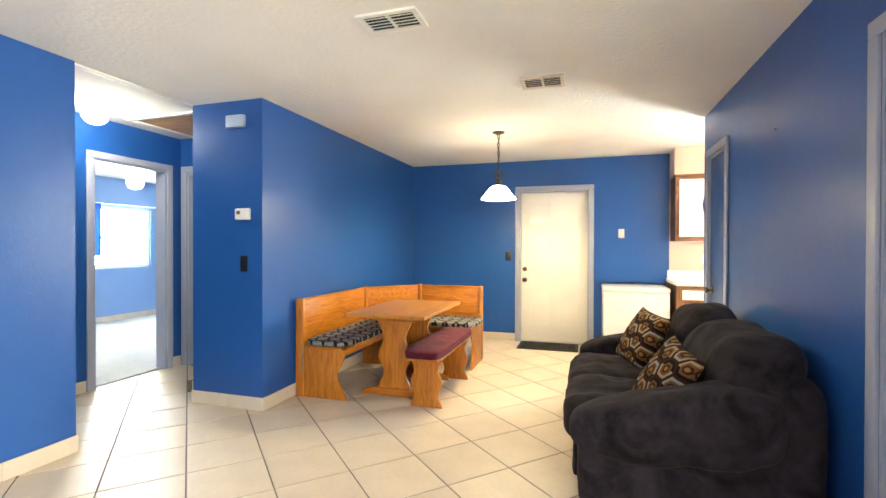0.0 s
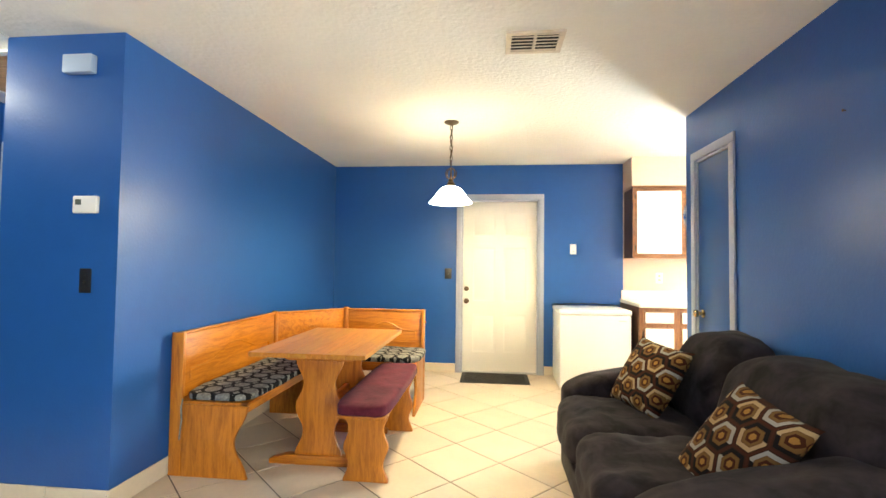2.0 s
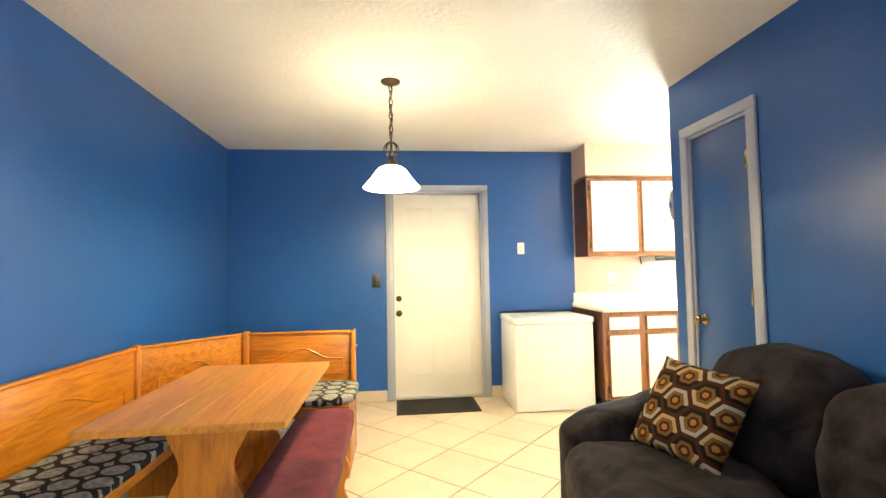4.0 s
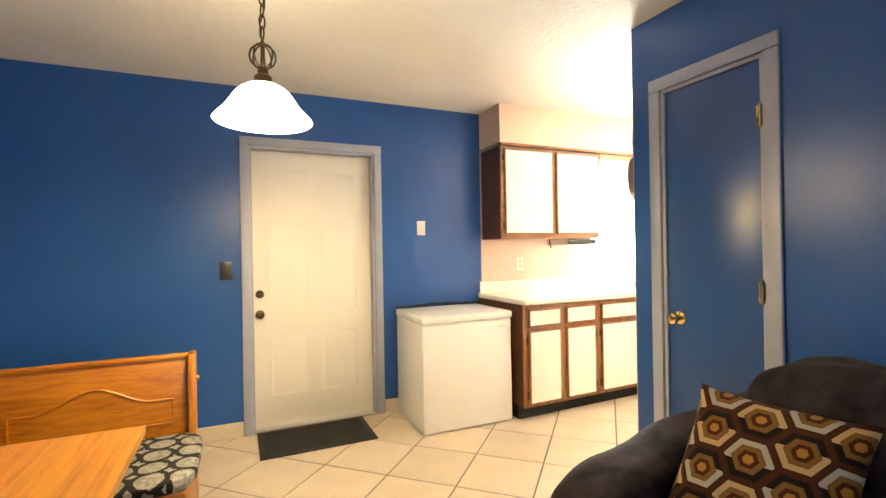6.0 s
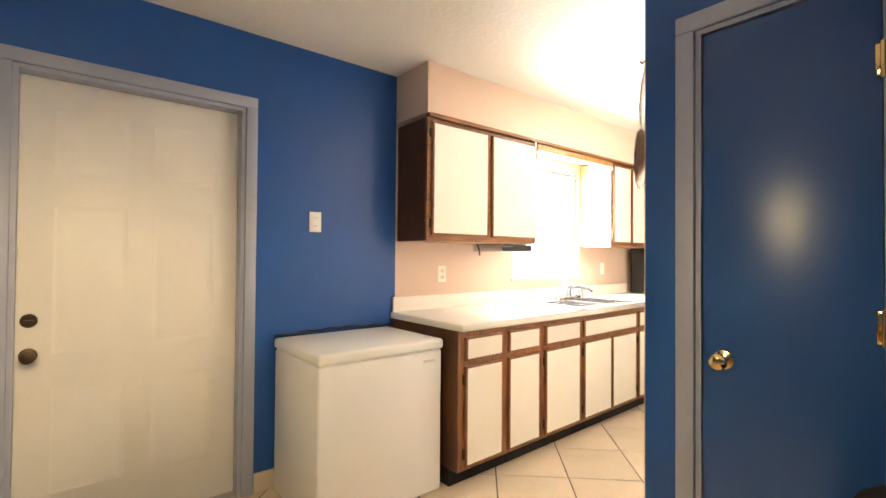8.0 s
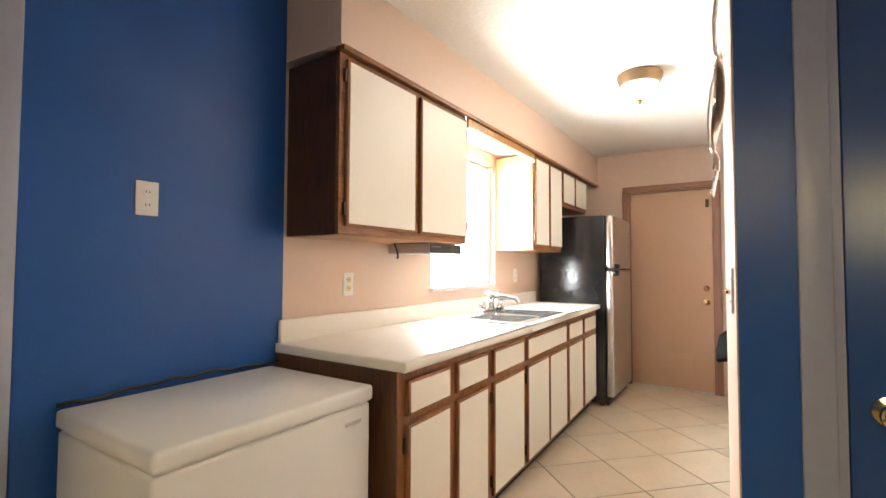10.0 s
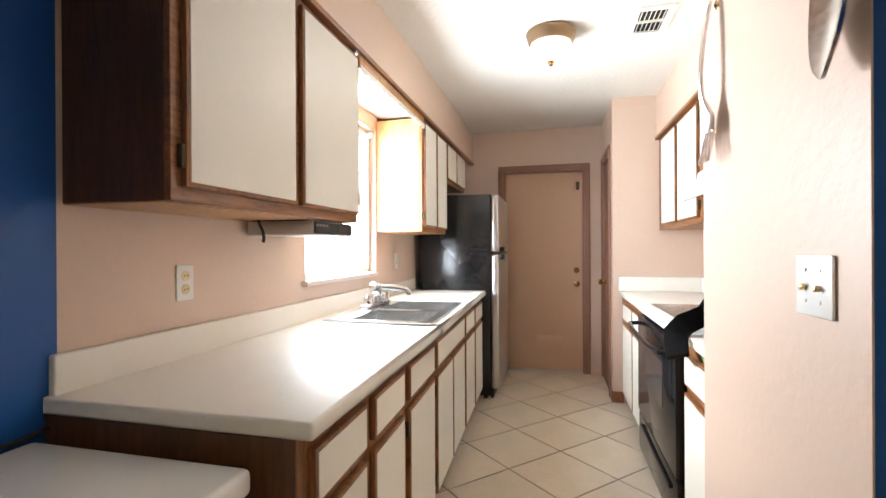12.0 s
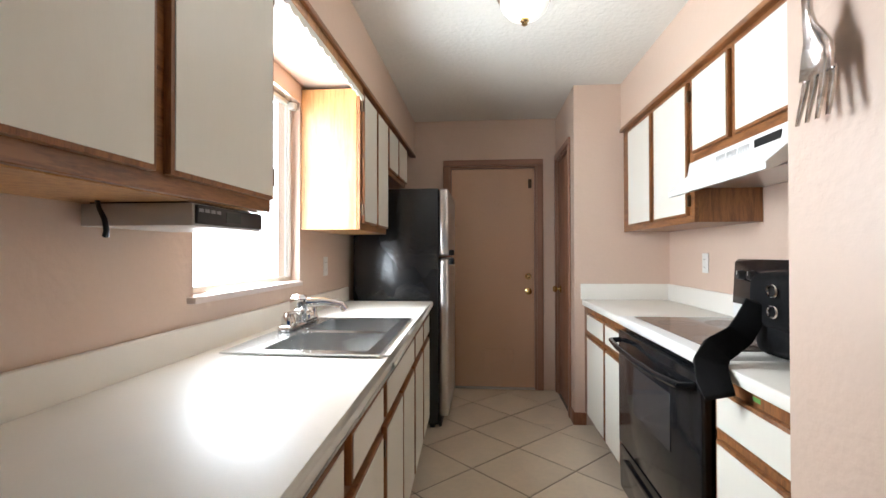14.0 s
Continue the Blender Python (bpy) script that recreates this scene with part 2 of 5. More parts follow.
def part(name, bm, material, parent, label="", smooth=40):
    """One mesh under a thing or under a part."""
    ob = mesh_object(name, bm, material, smooth)
    ob.parent = parent
    if parent.type == "EMPTY":
        ob.matrix_parent_inverse = Matrix.Translation(-parent.location)
    if label:
        tagged(ob, label)
    return ob


def thing(name, label, category, where=(0, 0, 0), group="", kind=""):
    ob = new(name)
    ob.empty_display_size = 0.05
    ob.location = where
    return tagged(ob, label, category, group, kind)


def structure(name, bm, material, label, smooth=40, category="wall"):
    return tagged(mesh_object(name, bm, material, smooth), label, category, "", "structure")


# ---- walls, ceiling, floor ----
H = 2.44
structure("wall_north", boxes((-0.12, 1.545, 0, 0.12, 0, H), (2.445, 3.39, 0, 0.12, 0, H), (1.545, 2.445, 0, 0.12, 2.035, H)), BLUE, "semi-gloss blue painted wall with a doorway")
structure("wall_west", boxes((-0.12, 0, -3.15, 0, 0, H), (-0.68, 0, -3.27, -3.15, 0, H), (-0.68, -0.56, -3.15, -2.35, 0, H)), BLUE, "semi-gloss blue painted wall that turns a corner")
structure("wall_hall_end", boxes((-1.79, -1.70, -2.35, -2.23, 0, H), (-0.82, -0.68, -2.35, -2.23, 0, H), (-1.70, -0.82, -2.35, -2.23, 2.07, H)), BLUE, "blue painted hall wall with a doorway")
structure("wall_hall", boxes((-1.91, -1.79, -6.0, -3.28, 0, H), (-1.91, -1.79, -2.53, 1.6, 0, H), (-1.91, -1.79, -3.28, -2.53, 2.07, H)), BLUE, "blue painted hall wall with an open doorway")
structure("wall_hall_back", boxes((-1.79, -0.76, -6.0, -5.88, 0, H)), BLUE, "blue painted hall wall")
structure("wall_living_west", boxes((-0.76, -0.64, -8.6, -4.21, 0, H)), BLUE, "blue painted wall that ends at the hall")
structure("wall_east", boxes((3.41, 3.53, -1.84, -1.672, 0, H), (3.41, 3.53, -4.23, -2.35, 0, H), (3.41, 3.53, -2.35, -1.84, 2.06, H), (3.41, 3.53, -5.9, -5.07, 0, H), (3.41, 3.53, -8.6, -8.1, 0, H), (3.41, 3.53, -8.1, -5.9, 0, 0.5), (3.41, 3.53, -8.1, -5.9, 2.1, H), (3.41, 3.53, -5.07, -4.23, 2.06, H)), BLUE, "semi-gloss blue painted wall with a narrow closet doorway")
structure("wall_south", boxes((-0.76, 3.53, -8.72, -8.6, 0, H)), BLUE, "blue painted wall")
stub = bmesh.new()
foot = [stub.verts.new((x, y, 0)) for x, y in ((3.41, -1.668), (4.13, -1.628), (4.13, -2.40), (4.01, -2.40), (4.01, -1.76), (3.534, -1.79), (3.534, -1.6715), (3.41, -1.6715))]
raised = bmesh.ops.extrude_face_region(stub, geom=[stub.faces.new(foot)])
bmesh.ops.translate(stub, verts=[v for v in raised["geom"] if isinstance(v, bmesh.types.BMVert)], vec=(0, 0, H))
bmesh.ops.recalc_face_normals(stub, faces=stub.faces[:])
structure("wall_kitchen_stub", stub, PINK, "pale pink painted kitchen wall", smooth=20)
structure("wall_kitchen_recess", boxes((4.13, 6.57, -2.40, -2.28, 0, H), (6.45, 6.57, -2.28, -1.74, 0, H)), PINK, "pale pink painted recess wall behind the range")
structure("wall_pantry", boxes((6.45, 6.62, -1.74, -1.62, 0, H), (7.20, 7.27, -1.74, -1.62, 0, H), (6.62, 7.20, -1.74, -1.62, 2.05, H)), PINK, "pale pink painted wall with a pantry doorway")
structure("wall_kitchen_end", boxes((7.27, 7.39, -1.74, -1.45, 0, H), (7.27, 7.39, -0.66, 0.12, 0, H), (7.27, 7.39, -1.45, -0.66, 2.025, H)), PINK, "pale pink painted wall with a doorway")
structure("wall_kitchen_north", boxes((3.39, 4.53, 0, 0.12, 0, H), (5.43, 7.27, 0, 0.12, 0, H), (4.53, 5.43, 0, 0.12, 0, 1.09), (4.53, 5.43, 0, 0.12, 2.03, H)), PINK, "pale pink painted wall with a kitchen window")
structure("soffit_north", boxes((3.39, 7.27, -0.34, 0, 2.130, H)), PINK, "pink painted soffit above the wall cabinets")
structure("soffit_south", boxes((4.13, 6.45, -2.28, -1.95, 2.112, H)), PINK, "pink painted soffit above the range cabinets")
structure("ceiling", boxes((-0.76, 7.39, -8.72, 0.12, H, H + 0.12)), CEIL, "off-white textured ceiling", category="ceiling")
structure("ceiling_hall", boxes((-1.91, -0.76, -6.0, 0.12, H + 0.002, H + 0.12)), CEIL, "off-white hall ceiling", category="ceiling")
structure("ceiling_bedroom", boxes((-5.39, -1.91, -4.6, 1.6, H, H + 0.12)), CEIL, "white bedroom ceiling", category="ceiling")
structure("wall_bedroom", boxes((-5.39, -5.27, -4.6, -0.95, 0, H), (-5.39, -5.27, 0.25, 1.6, 0, H), (-5.39, -5.27, -0.95, 0.25, 0, 0.9), (-5.39, -5.27, -0.95, 0.25, 1.95, H), (-5.27, -1.91, 1.48, 1.6, 0, H), (-5.27, -1.91, -4.6, -4.48, 0, H)), LIT_BLUE, "blue painted bedroom wall, paled for strong light, with a window")
structure("floor_bedroom", boxes((-5.39, -1.85, -4.6, 1.6, -0.12, 0.012)), CARPET, "pale bedroom carpet", category="floor")
structure("floor", boxes((-1.85, 7.39, -8.72, 0.12, -0.12, -0.004)), GROUT, "dark grout bed under the floor tiles", category="floor")
structure("ground", boxes((-300, 300, -300, 300, -0.5, -0.30)), paint("dry_lawn", (0.10, 0.12, 0.05), 0.9, var=0.3, scale=0.6, fine=8, bump=0), "dry lawn outside the house", category="ground")


def casing(name, axis, face, a0, a1, top, width, depth, material, label, out):
    """A door casing round an opening from a0 to a1; out: the side of the wall (+1 or -1) on which it stands proud."""
    t = thing(name, label, "door frame", (face, (a0 + a1) / 2, 0) if axis == "y" else ((a0 + a1) / 2, face, 0), kind="structure")
    f0, f1 = sorted((face + out * 0.001, face + out * depth))

    def bar(nm, p0, p1, z0, z1):
        bm = box(f0, f1, p0, p1, z0, z1, 0.005) if axis == "y" else box(p0, p1, f0, f1, z0, z1, 0.005)
        part(nm, bm, material, t)
    bar("side_casing", a0 - width, a0, 0.001, top)
    bar("side_casing", a1, a1 + width, 0.001, top)
    bar("head_casing", a0 - width, a1 + width, top + 0.001, top + width)
    return t


def jamb(parent, axis, f0, f1, a0, a1, top, material, thick=0.018):
    for p0, p1, z0, z1 in ((a0, a0 + thick, 0.0, top), (a1 - thick, a1, 0.0, top), (a0 + thick, a1 - thick, top - thick, top)):
        bm = box(f0, f1, p0, p1, z0, z1) if axis == "y" else box(p0, p1, f0, f1, z0, z1)
        part("jamb", bm, material, parent)


c = casing("front_door_casing", "x", 0, 1.545, 2.445, 2.035, 0.058, 0.018, TRIM, "lavender-grey painted casing round the entry door", -1)
jamb(c, "x", -0.002, 0.118, 1.545, 2.445, 2.035, TRIM)
c = casing("closet_casing", "y", 3.41, -2.345, -1.850, 2.052, 0.062, 0.018, TRIM, "lavender-grey painted casing round the closet door", -1)
jamb(c, "y", 3.408, 3.525, -2.345, -1.850, 2.052, TRIM)
c = casing("side_door_casing", "y", 3.41, -5.05, -4.245, 2.052, 0.06, 0.018, TRIM, "lavender-grey painted casing beside the sofa", -1)
jamb(c, "y", 3.408, 3.525, -5.05, -4.245, 2.052, TRIM)
c = casing("bedroom_casing", "y", -1.79, -3.28, -2.53, 2.07, 0.065, 0.02, TRIM, "lavender-white painted casing of the open bedroom doorway", 1)
jamb(c, "y", -1.912, -1.788, -3.28, -2.53, 2.07, TRIM)
c = casing("hall_end_casing", "x", -2.35, -1.70, -0.82, 2.07, 0.07, 0.02, TRIM, "lavender-white painted casing at the hall's end", -1)
jamb(c, "x", -2.352, -2.232, -1.70, -0.82, 2.07, TRIM)
c = casing("kitchen_door_casing", "y", 7.27, -1.45, -0.66, 2.022, 0.055, 0.018, CASE_BROWN, "brown painted casing round the kitchen back door", -1)
jamb(c, "y", 7.268, 7.385, -1.45, -0.66, 2.022, CASE_BROWN)
c = casing("pantry_casing", "x", -1.62, 6.62, 7.20, 2.05, 0.05, 0.018, CASE_BROWN, "brown casing round the pantry door", 1)
jamb(c, "x", -1.735, -1.618, 6.62, 7.20, 2.05, CASE_BROWN)


def skirting(name, x0, x1, y0, y1, label="beige tile skirting along the wall", h=0.105):
    """A skirting of cut tiles laid end to end along its longer side."""
    t = thing(name, label, "baseboard", ((x0 + x1) / 2, (y0 + y1) / 2, 0), kind="structure")
    lengthy = x1 - x0 > y1 - y0
    a, b = (x0, x1) if lengthy else (y0, y1)
    n = max(1, round((b - a) / 0.405))
    for k in range(n):
        p, q = a + (b - a) * k / n + 0.001, a + (b - a) * (k + 1) / n - 0.001
        part("tile", box(p, q, y0, y1, 0.001, h, 0.003, 1) if lengthy else box(x0, x1, p, q, 0.001, h, 0.003, 1), BASE_TILE, t)


skirting("baseboard", 0.012, 1.485, -0.012, -0.001)
skirting("baseboard", 2.506, 3.385, -0.012, -0.001)
skirting("baseboard", 0.001, 0.012, -3.281, -0.001)
skirting("baseboard", -0.68, 0.0, -3.282, -3.271)
skirting("baseboard", -0.692, -0.681, -3.282, -2.36)
skirting("baseboard", -0.639, -0.628, -8.59, -4.20)
skirting("baseboard", -0.76, -0.64, -4.209, -4.198)
skirting("baseboard", -1.789, -1.778, -5.87, -3.35)
skirting("baseboard", -1.789, -1.778, -2.462, -2.36)
skirting("baseboard", 3.398, 3.409, -4.18, -2.40)
skirting("baseboard", 3.398, 3.409, -8.59, -5.12)
skirting("baseboard", -5.268, -5.255, -4.4, 1.4, "white painted baseboard along the bedroom carpet")
t = thing("baseboard", "dark brown wooden base at the pantry corner", "baseboard", (6.44, -1.65, 0), kind="structure")
part("board", box(6.437, 6.449, -1.70, -1.608, 0.001, 0.09, 0.003), DOOR_WOOD, t)
part("board", box(6.437, 6.568, -1.619, -1.608, 0.001, 0.09, 0.003), DOOR_WOOD, t)


# ---- doors ----
def knob(parent, where, way, material, r=0.027, name="door_knob", label="round brass knob"):
    """A knob with its rose; way: the direction in which it stands out."""
    turn = Vector(way).to_track_quat("Z", "Y").to_matrix().to_4x4()
    prof = [(0.0, 0.0), (r * 1.15, 0.0), (r * 1.15, 0.006), (r * 0.5, 0.012), (r * 0.42, 0.03), (r * 0.75, 0.036), (r, 0.048), (r * 0.95, 0.060), (r * 0.6, 0.067), (0.0, 0.068)]
    part(name, lathe(prof, 20, Matrix.Translation(where) @ turn), material, parent, label)


def bolt(parent, where, way, material):
    turn = Vector(way).to_track_quat("Z", "Y").to_matrix().to_4x4()
    b = part("deadbolt", lathe([(0, 0), (0.029, 0), (0.029, 0.006), (0.024, 0.012), (0, 0.013)], 20, Matrix.Translation(where) @ turn), material, parent, "round deadbolt rose")
    part("thumb_turn", join(bmesh.new(), box(-0.016, 0.016, -0.004, 0.004, 0.012, 0.028, 0.003), Matrix.Translation(where) @ turn), material, b)


d = thing("door_1", "white six-panel entry door, closed", "door", (2.0, 0.1, 0), kind="structure")
leaf = part("door_leaf", box(1.5634, 2.4266, 0.070, 0.112, 0.012, 2.014, 0.002), WHITE, d)
for px in (1.68, 2.045):
    for z0, z1 in ((0.23, 0.68), (0.83, 1.47), (1.60, 1.88)):
        bm = boxes((px, px + 0.265, 0.067, 0.071, z0, z1))
        for f in [f for f in bm.faces if f.normal.y < -0.9]:
            r = bmesh.ops.inset_region(bm, faces=[f], thickness=0.022, depth=-0.0035)
            bmesh.ops.inset_region(bm, faces=[f], thickness=0.016, depth=0.003)
        part("panel", bm, WHITE, leaf)
part("sill", box(1.565, 2.425, 0.005, 0.118, 0.0005, 0.012, 0.002), STEEL, d, "dull metal threshold")
bolt(d, (1.606, 0.069, 0.977), (0, -1, 0), BRONZE)
knob(d, (1.606, 0.069, 0.831), (0, -1, 0), BRONZE, label="round dark bronze knob")


def slab_door(name, label, axis, f0, f1, a0, a1, top, material, kn, way, knob_metal=BRASS, hinges=(), bolt_at=None):
    t = thing(name, label, "door", ((f0 + f1) / 2, (a0 + a1) / 2, 0) if axis == "y" else ((a0 + a1) / 2, (f0 + f1) / 2, 0), kind="structure")
    part("door_leaf", box(f0, f1, a0, a1, 0.012, top, 0.002) if axis == "y" else box(a0, a1, f0, f1, 0.012, top, 0.002), material, t)
    knob(t, kn, way, knob_metal)
    if bolt_at:
        bolt(t, bolt_at, way, knob_metal)
    for x, y, z in hinges:
        hb = boxes((x - 0.006, x + 0.006, y - 0.016, y + 0.016, z - 0.045, z + 0.045), bevel=0.002)
        part("hinge", join(hb, lathe([(0, -0.05), (0.006, -0.05), (0.006, 0.05), (0, 0.05)], 10, Matrix.Translation((x + 0.006 * way[0], y + 0.006 * way[1], z)))), BRASS, t, "worn brass hinge")
    return t


slab_door("door_2", "flat blue painted closet door, closed", "y", 3.416, 3.45, -2.324, -1.871, 2.030, BLUE_DOOR, (3.415, -1.937, 0.928), (-1, 0, 0), hinges=((3.414, -2.326, 1.80), (3.414, -2.326, 1.08), (3.414, -2.326, 0.25)))
slab_door("door_3", "flat blue painted door, closed", "y", 3.43, 3.465, -5.03, -4.265, 2.030, BLUE_DOOR, (3.429, -4.97, 0.925), (-1, 0, 0))
slab_door("door_4", "cream painted door at the hall's end", "x", -2.29, -2.255, -1.68, -0.84, 2.045, WHITE, (-0.91, -2.292, 0.93), (0, -1, 0))
slab_door("door_5", "flat brown wooden pantry door, closed", "x", -1.668, -1.634, 6.64, 7.18, 2.028, DOOR_WOOD, (7.11, -1.633, 0.92), (0, 1, 0), hinges=((6.645, -1.632, 1.82), (6.645, -1.632, 0.30)))
d = slab_door("door_6", "flat pink painted back door, closed, with a small hatch outline", "y", 7.30, 7.336, -1.43, -0.68, 2.0, PINK_DOOR, (7.299, -1.375, 0.885), (-1, 0, 0), bolt_at=(7.299, -1.375, 1.02))
part("pet_hatch", box(7.2965, 7.3, -1.24, -0.98, 0.13, 0.36, 0.0015), PINK_DOOR, d, "painted-over pet hatch")
part("door_stop", box(7.285, 7.299, -1.405, -1.375, 1.82, 1.90, 0.003), BRONZE, d, "dark metal latch")
part("threshold", box(7.262, 7.36, -1.43, -0.68, 0.0005, 0.014, 0.003), STEEL, d, "dull metal threshold")


# ---- kitchen units ----
def front(parent, name, axis_y, x0, x1, z0, z1, out=-1, hinge=None):
    """A framed door or drawer front that stands proud of the face at axis_y."""
    a, b = sorted((axis_y, axis_y + out * 0.018))
    d = part(name, box(x0, x1, a, b, z0, z1, 0.003), CAB, parent)
    a, b = sorted((axis_y + out * 0.0175, axis_y + out * 0.0205))
    part("panel", box(x0 + 0.011, x1 - 0.011, a, b, z0 + 0.011, z1 - 0.011, 0.001, 1), CREAM, d, "cream laminate panel")
    if hinge is not None:
        hx = x0 if hinge < 0 else x1
        a, b = sorted((axis_y + out * 0.0005, axis_y + out * 0.016))
        for z in (z0 + 0.07, z1 - 0.07):
            part("hinge", box(hx + (-0.013 if hinge < 0 else 0.001), hx + (-0.001 if hinge < 0 else 0.013), a, b, z - 0.028, z + 0.028, 0.002, 1), BRONZE, d, "dark bronze hinge")
    return d


def base_unit(x0, x1, doors, drawers, y_face, y_back, out, group, sink=False):
    t = thing("base_cabinet", "brown wooden base cabinet with cream laminate doors and drawers", "cabinet", ((x0 + x1) / 2, (y_face + y_back) / 2, 0), group)
    a, b = sorted((y_face, y_back))
    if sink:
        part("body", boxes((x0, x1, a, b, 0.10, 0.72), (x0, x1, a, a + 0.02, 0.7205, 0.858)), CAB, t)
    else:
        part("body", box(x0, x1, a, b, 0.10, 0.858, 0.002, 1), CAB, t)
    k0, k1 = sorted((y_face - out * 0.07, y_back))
    # the recess shade is put into this board's colour
    part("toe_kick", box(x0 + 0.001, x1 - 0.001, k0, k1, 0.0, 0.0995), DARK, t, "recessed toe kick with its shade painted near-black")
    for p, q, h in doors:
        front(t, "door", y_face, p, q, 0.125, 0.665, out, h)
    for p, q in drawers:
        front(t, "drawer", y_face, p, q, 0.695, 0.822, out)
    return t


RUN = "base cabinets under the long counter"
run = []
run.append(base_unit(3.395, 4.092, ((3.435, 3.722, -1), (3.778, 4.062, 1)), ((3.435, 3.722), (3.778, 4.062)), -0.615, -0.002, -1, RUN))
part("side_panel", box(3.390, 3.3949, -0.613, -0.004, 0.101, 0.857), CAB_SIDE, run[0], "stained side panel, darkened further for weak light")
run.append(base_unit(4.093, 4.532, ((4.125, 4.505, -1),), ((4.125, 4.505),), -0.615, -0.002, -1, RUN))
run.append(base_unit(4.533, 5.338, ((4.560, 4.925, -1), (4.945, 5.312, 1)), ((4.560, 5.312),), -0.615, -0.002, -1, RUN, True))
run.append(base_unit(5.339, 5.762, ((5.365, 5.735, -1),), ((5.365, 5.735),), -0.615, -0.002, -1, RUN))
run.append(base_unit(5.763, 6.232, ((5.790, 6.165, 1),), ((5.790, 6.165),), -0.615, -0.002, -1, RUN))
SIDE = "base cabinets beside the range"
base_unit(5.500, 6.448, ((5.530, 5.825, 1), (5.855, 6.290, -1)), ((5.530, 5.825), (5.855, 6.290)), -1.69, -2.278, 1, SIDE)
base_unit(4.132, 4.575, ((4.16, 4.545, -1),), ((4.16, 4.545),), -1.69, -2.278, 1, SIDE)


def wall_unit(x0, x1, z0, z1, doors, y_face, y_back, out, group, label, near_wood=CAB):
    t = thing("wall_cabinet", label, "cabinet", ((x0 + x1) / 2, (y_face + y_back) / 2, z0), group)
    a, b = sorted((y_face - out * 0.019, y_back))
    part("body", box(x0, x1, a, b, z0, z1, 0.002, 1), near_wood, t)
    a, b = sorted((y_face - out * 0.0185, y_face))
    part("face_frame", box(x0, x1, a, b, z0 - 0.0005, z1 + 0.0005, 0.002, 1), CAB_X, t)
    for p, q, c0, c1, h in doors:
        front(t, "door", y_face, p, q, c0, c1, out, h)
    return t


UP = "wall cabinets over the long counter"
WL = "brown wooden wall cabinet with cream laminate doors"
wall_unit(3.402, 4.418, 1.357, 2.105, ((3.432, 3.905, 1.392, 2.082, -1), (3.945, 4.402, 1.392, 2.082, 1)), -0.322, -0.002, -1, UP, "brown wooden wall cabinet with stained, shade-darkened side and cream laminate doors", CAB_SIDE)
part("bottom_panel", box(3.404, 4.416, -0.302, -0.004, 1.354, 1.3585, 0.001, 1), OAK, bpy.data.objects["wall_cabinet"], "unstained golden bottom panel")
wall_unit(5.445, 6.098, 1.357, 2.105, ((5.465, 5.755, 1.392, 2.082, -1), (5.785, 6.076, 1.392, 2.082, 1)), -0.322, -0.002, -1, UP, "golden oak sided wall cabinet with cream laminate doors", OAK)
wall_unit(6.099, 6.862, 1.770, 2.105, ((6.120, 6.450, 1.800, 2.082, -1), (6.478, 6.840, 1.800, 2.082, 1)), -0.322, -0.002, -1, UP, "short brown wall cabinet above the refrigerator")
UPS = "wall cabinets round the range hood"
wall_unit(5.352, 6.448, 1.378, 2.085, ((5.395, 5.825, 1.412, 2.058, -1), (5.885, 6.295, 1.412, 2.058, 1)), -1.968, -2.278, 1, UPS, WL)
wall_unit(4.133, 5.351, 1.655, 2.085, ((5.015, 5.335, 1.700, 2.058, 1), (4.560, 4.965, 1.700, 2.058, -1), (4.16, 4.53, 1.700, 2.058, -1)), -1.968, -2.278, 1, UPS, "short brown wall cabinet with cream doors above the hood")
t = thing("cornice", "brown wooden moulding along the top of the cabinets", "trim", (5.2, -0.33, 2.11), kind="structure")
part("moulding", box(3.398, 7.265, -0.352, -0.300, 2.1065, 2.1295, 0.004), CAB_X, t)
t = thing("cornice", "brown wooden moulding above the range cabinets", "trim", (5.2, -1.96, 2.09), kind="structure")
part("moulding", box(4.132, 6.448, -1.985, -1.938, 2.0865, 2.1115, 0.004), CAB_X, t)

# window valance with a scalloped white trim
t = thing("valance", "wooden valance board with a scalloped white trim", "valance", (4.94, -0.33, 2.05))
part("board", box(4.42, 5.443, -0.338, -0.322, 2.045, 2.105, 0.002), OAK, t)
outline = [(4.421, 2.058)] + [(4.421 + 1.021 * k / 96, 2.052 - 0.016 * abs(math.sin(math.pi * 13 * k / 96)) - 0.012) for k in range(97)] + [(5.442, 2.058)]
part("scalloped_trim", prism(outline, 0.004, Matrix.Translation((0, -0.3395 - 0.004, 0))), WHITE, t, "white scalloped trim")

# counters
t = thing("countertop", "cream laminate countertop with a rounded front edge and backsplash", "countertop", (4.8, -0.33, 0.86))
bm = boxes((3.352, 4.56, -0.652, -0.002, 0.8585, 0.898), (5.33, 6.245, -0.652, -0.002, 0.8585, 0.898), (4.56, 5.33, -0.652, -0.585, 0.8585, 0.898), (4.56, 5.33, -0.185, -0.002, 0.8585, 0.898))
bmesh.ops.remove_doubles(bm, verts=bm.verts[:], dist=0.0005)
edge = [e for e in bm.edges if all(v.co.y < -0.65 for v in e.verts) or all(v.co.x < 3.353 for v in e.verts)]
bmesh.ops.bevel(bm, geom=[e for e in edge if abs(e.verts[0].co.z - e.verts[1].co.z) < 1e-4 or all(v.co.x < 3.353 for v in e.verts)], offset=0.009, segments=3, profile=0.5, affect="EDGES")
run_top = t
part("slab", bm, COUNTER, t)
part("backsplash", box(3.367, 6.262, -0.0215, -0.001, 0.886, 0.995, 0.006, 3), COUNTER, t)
t = thing("countertop", "white laminate countertop beside the range with backsplash", "countertop", (5.9, -2.0, 0.86))
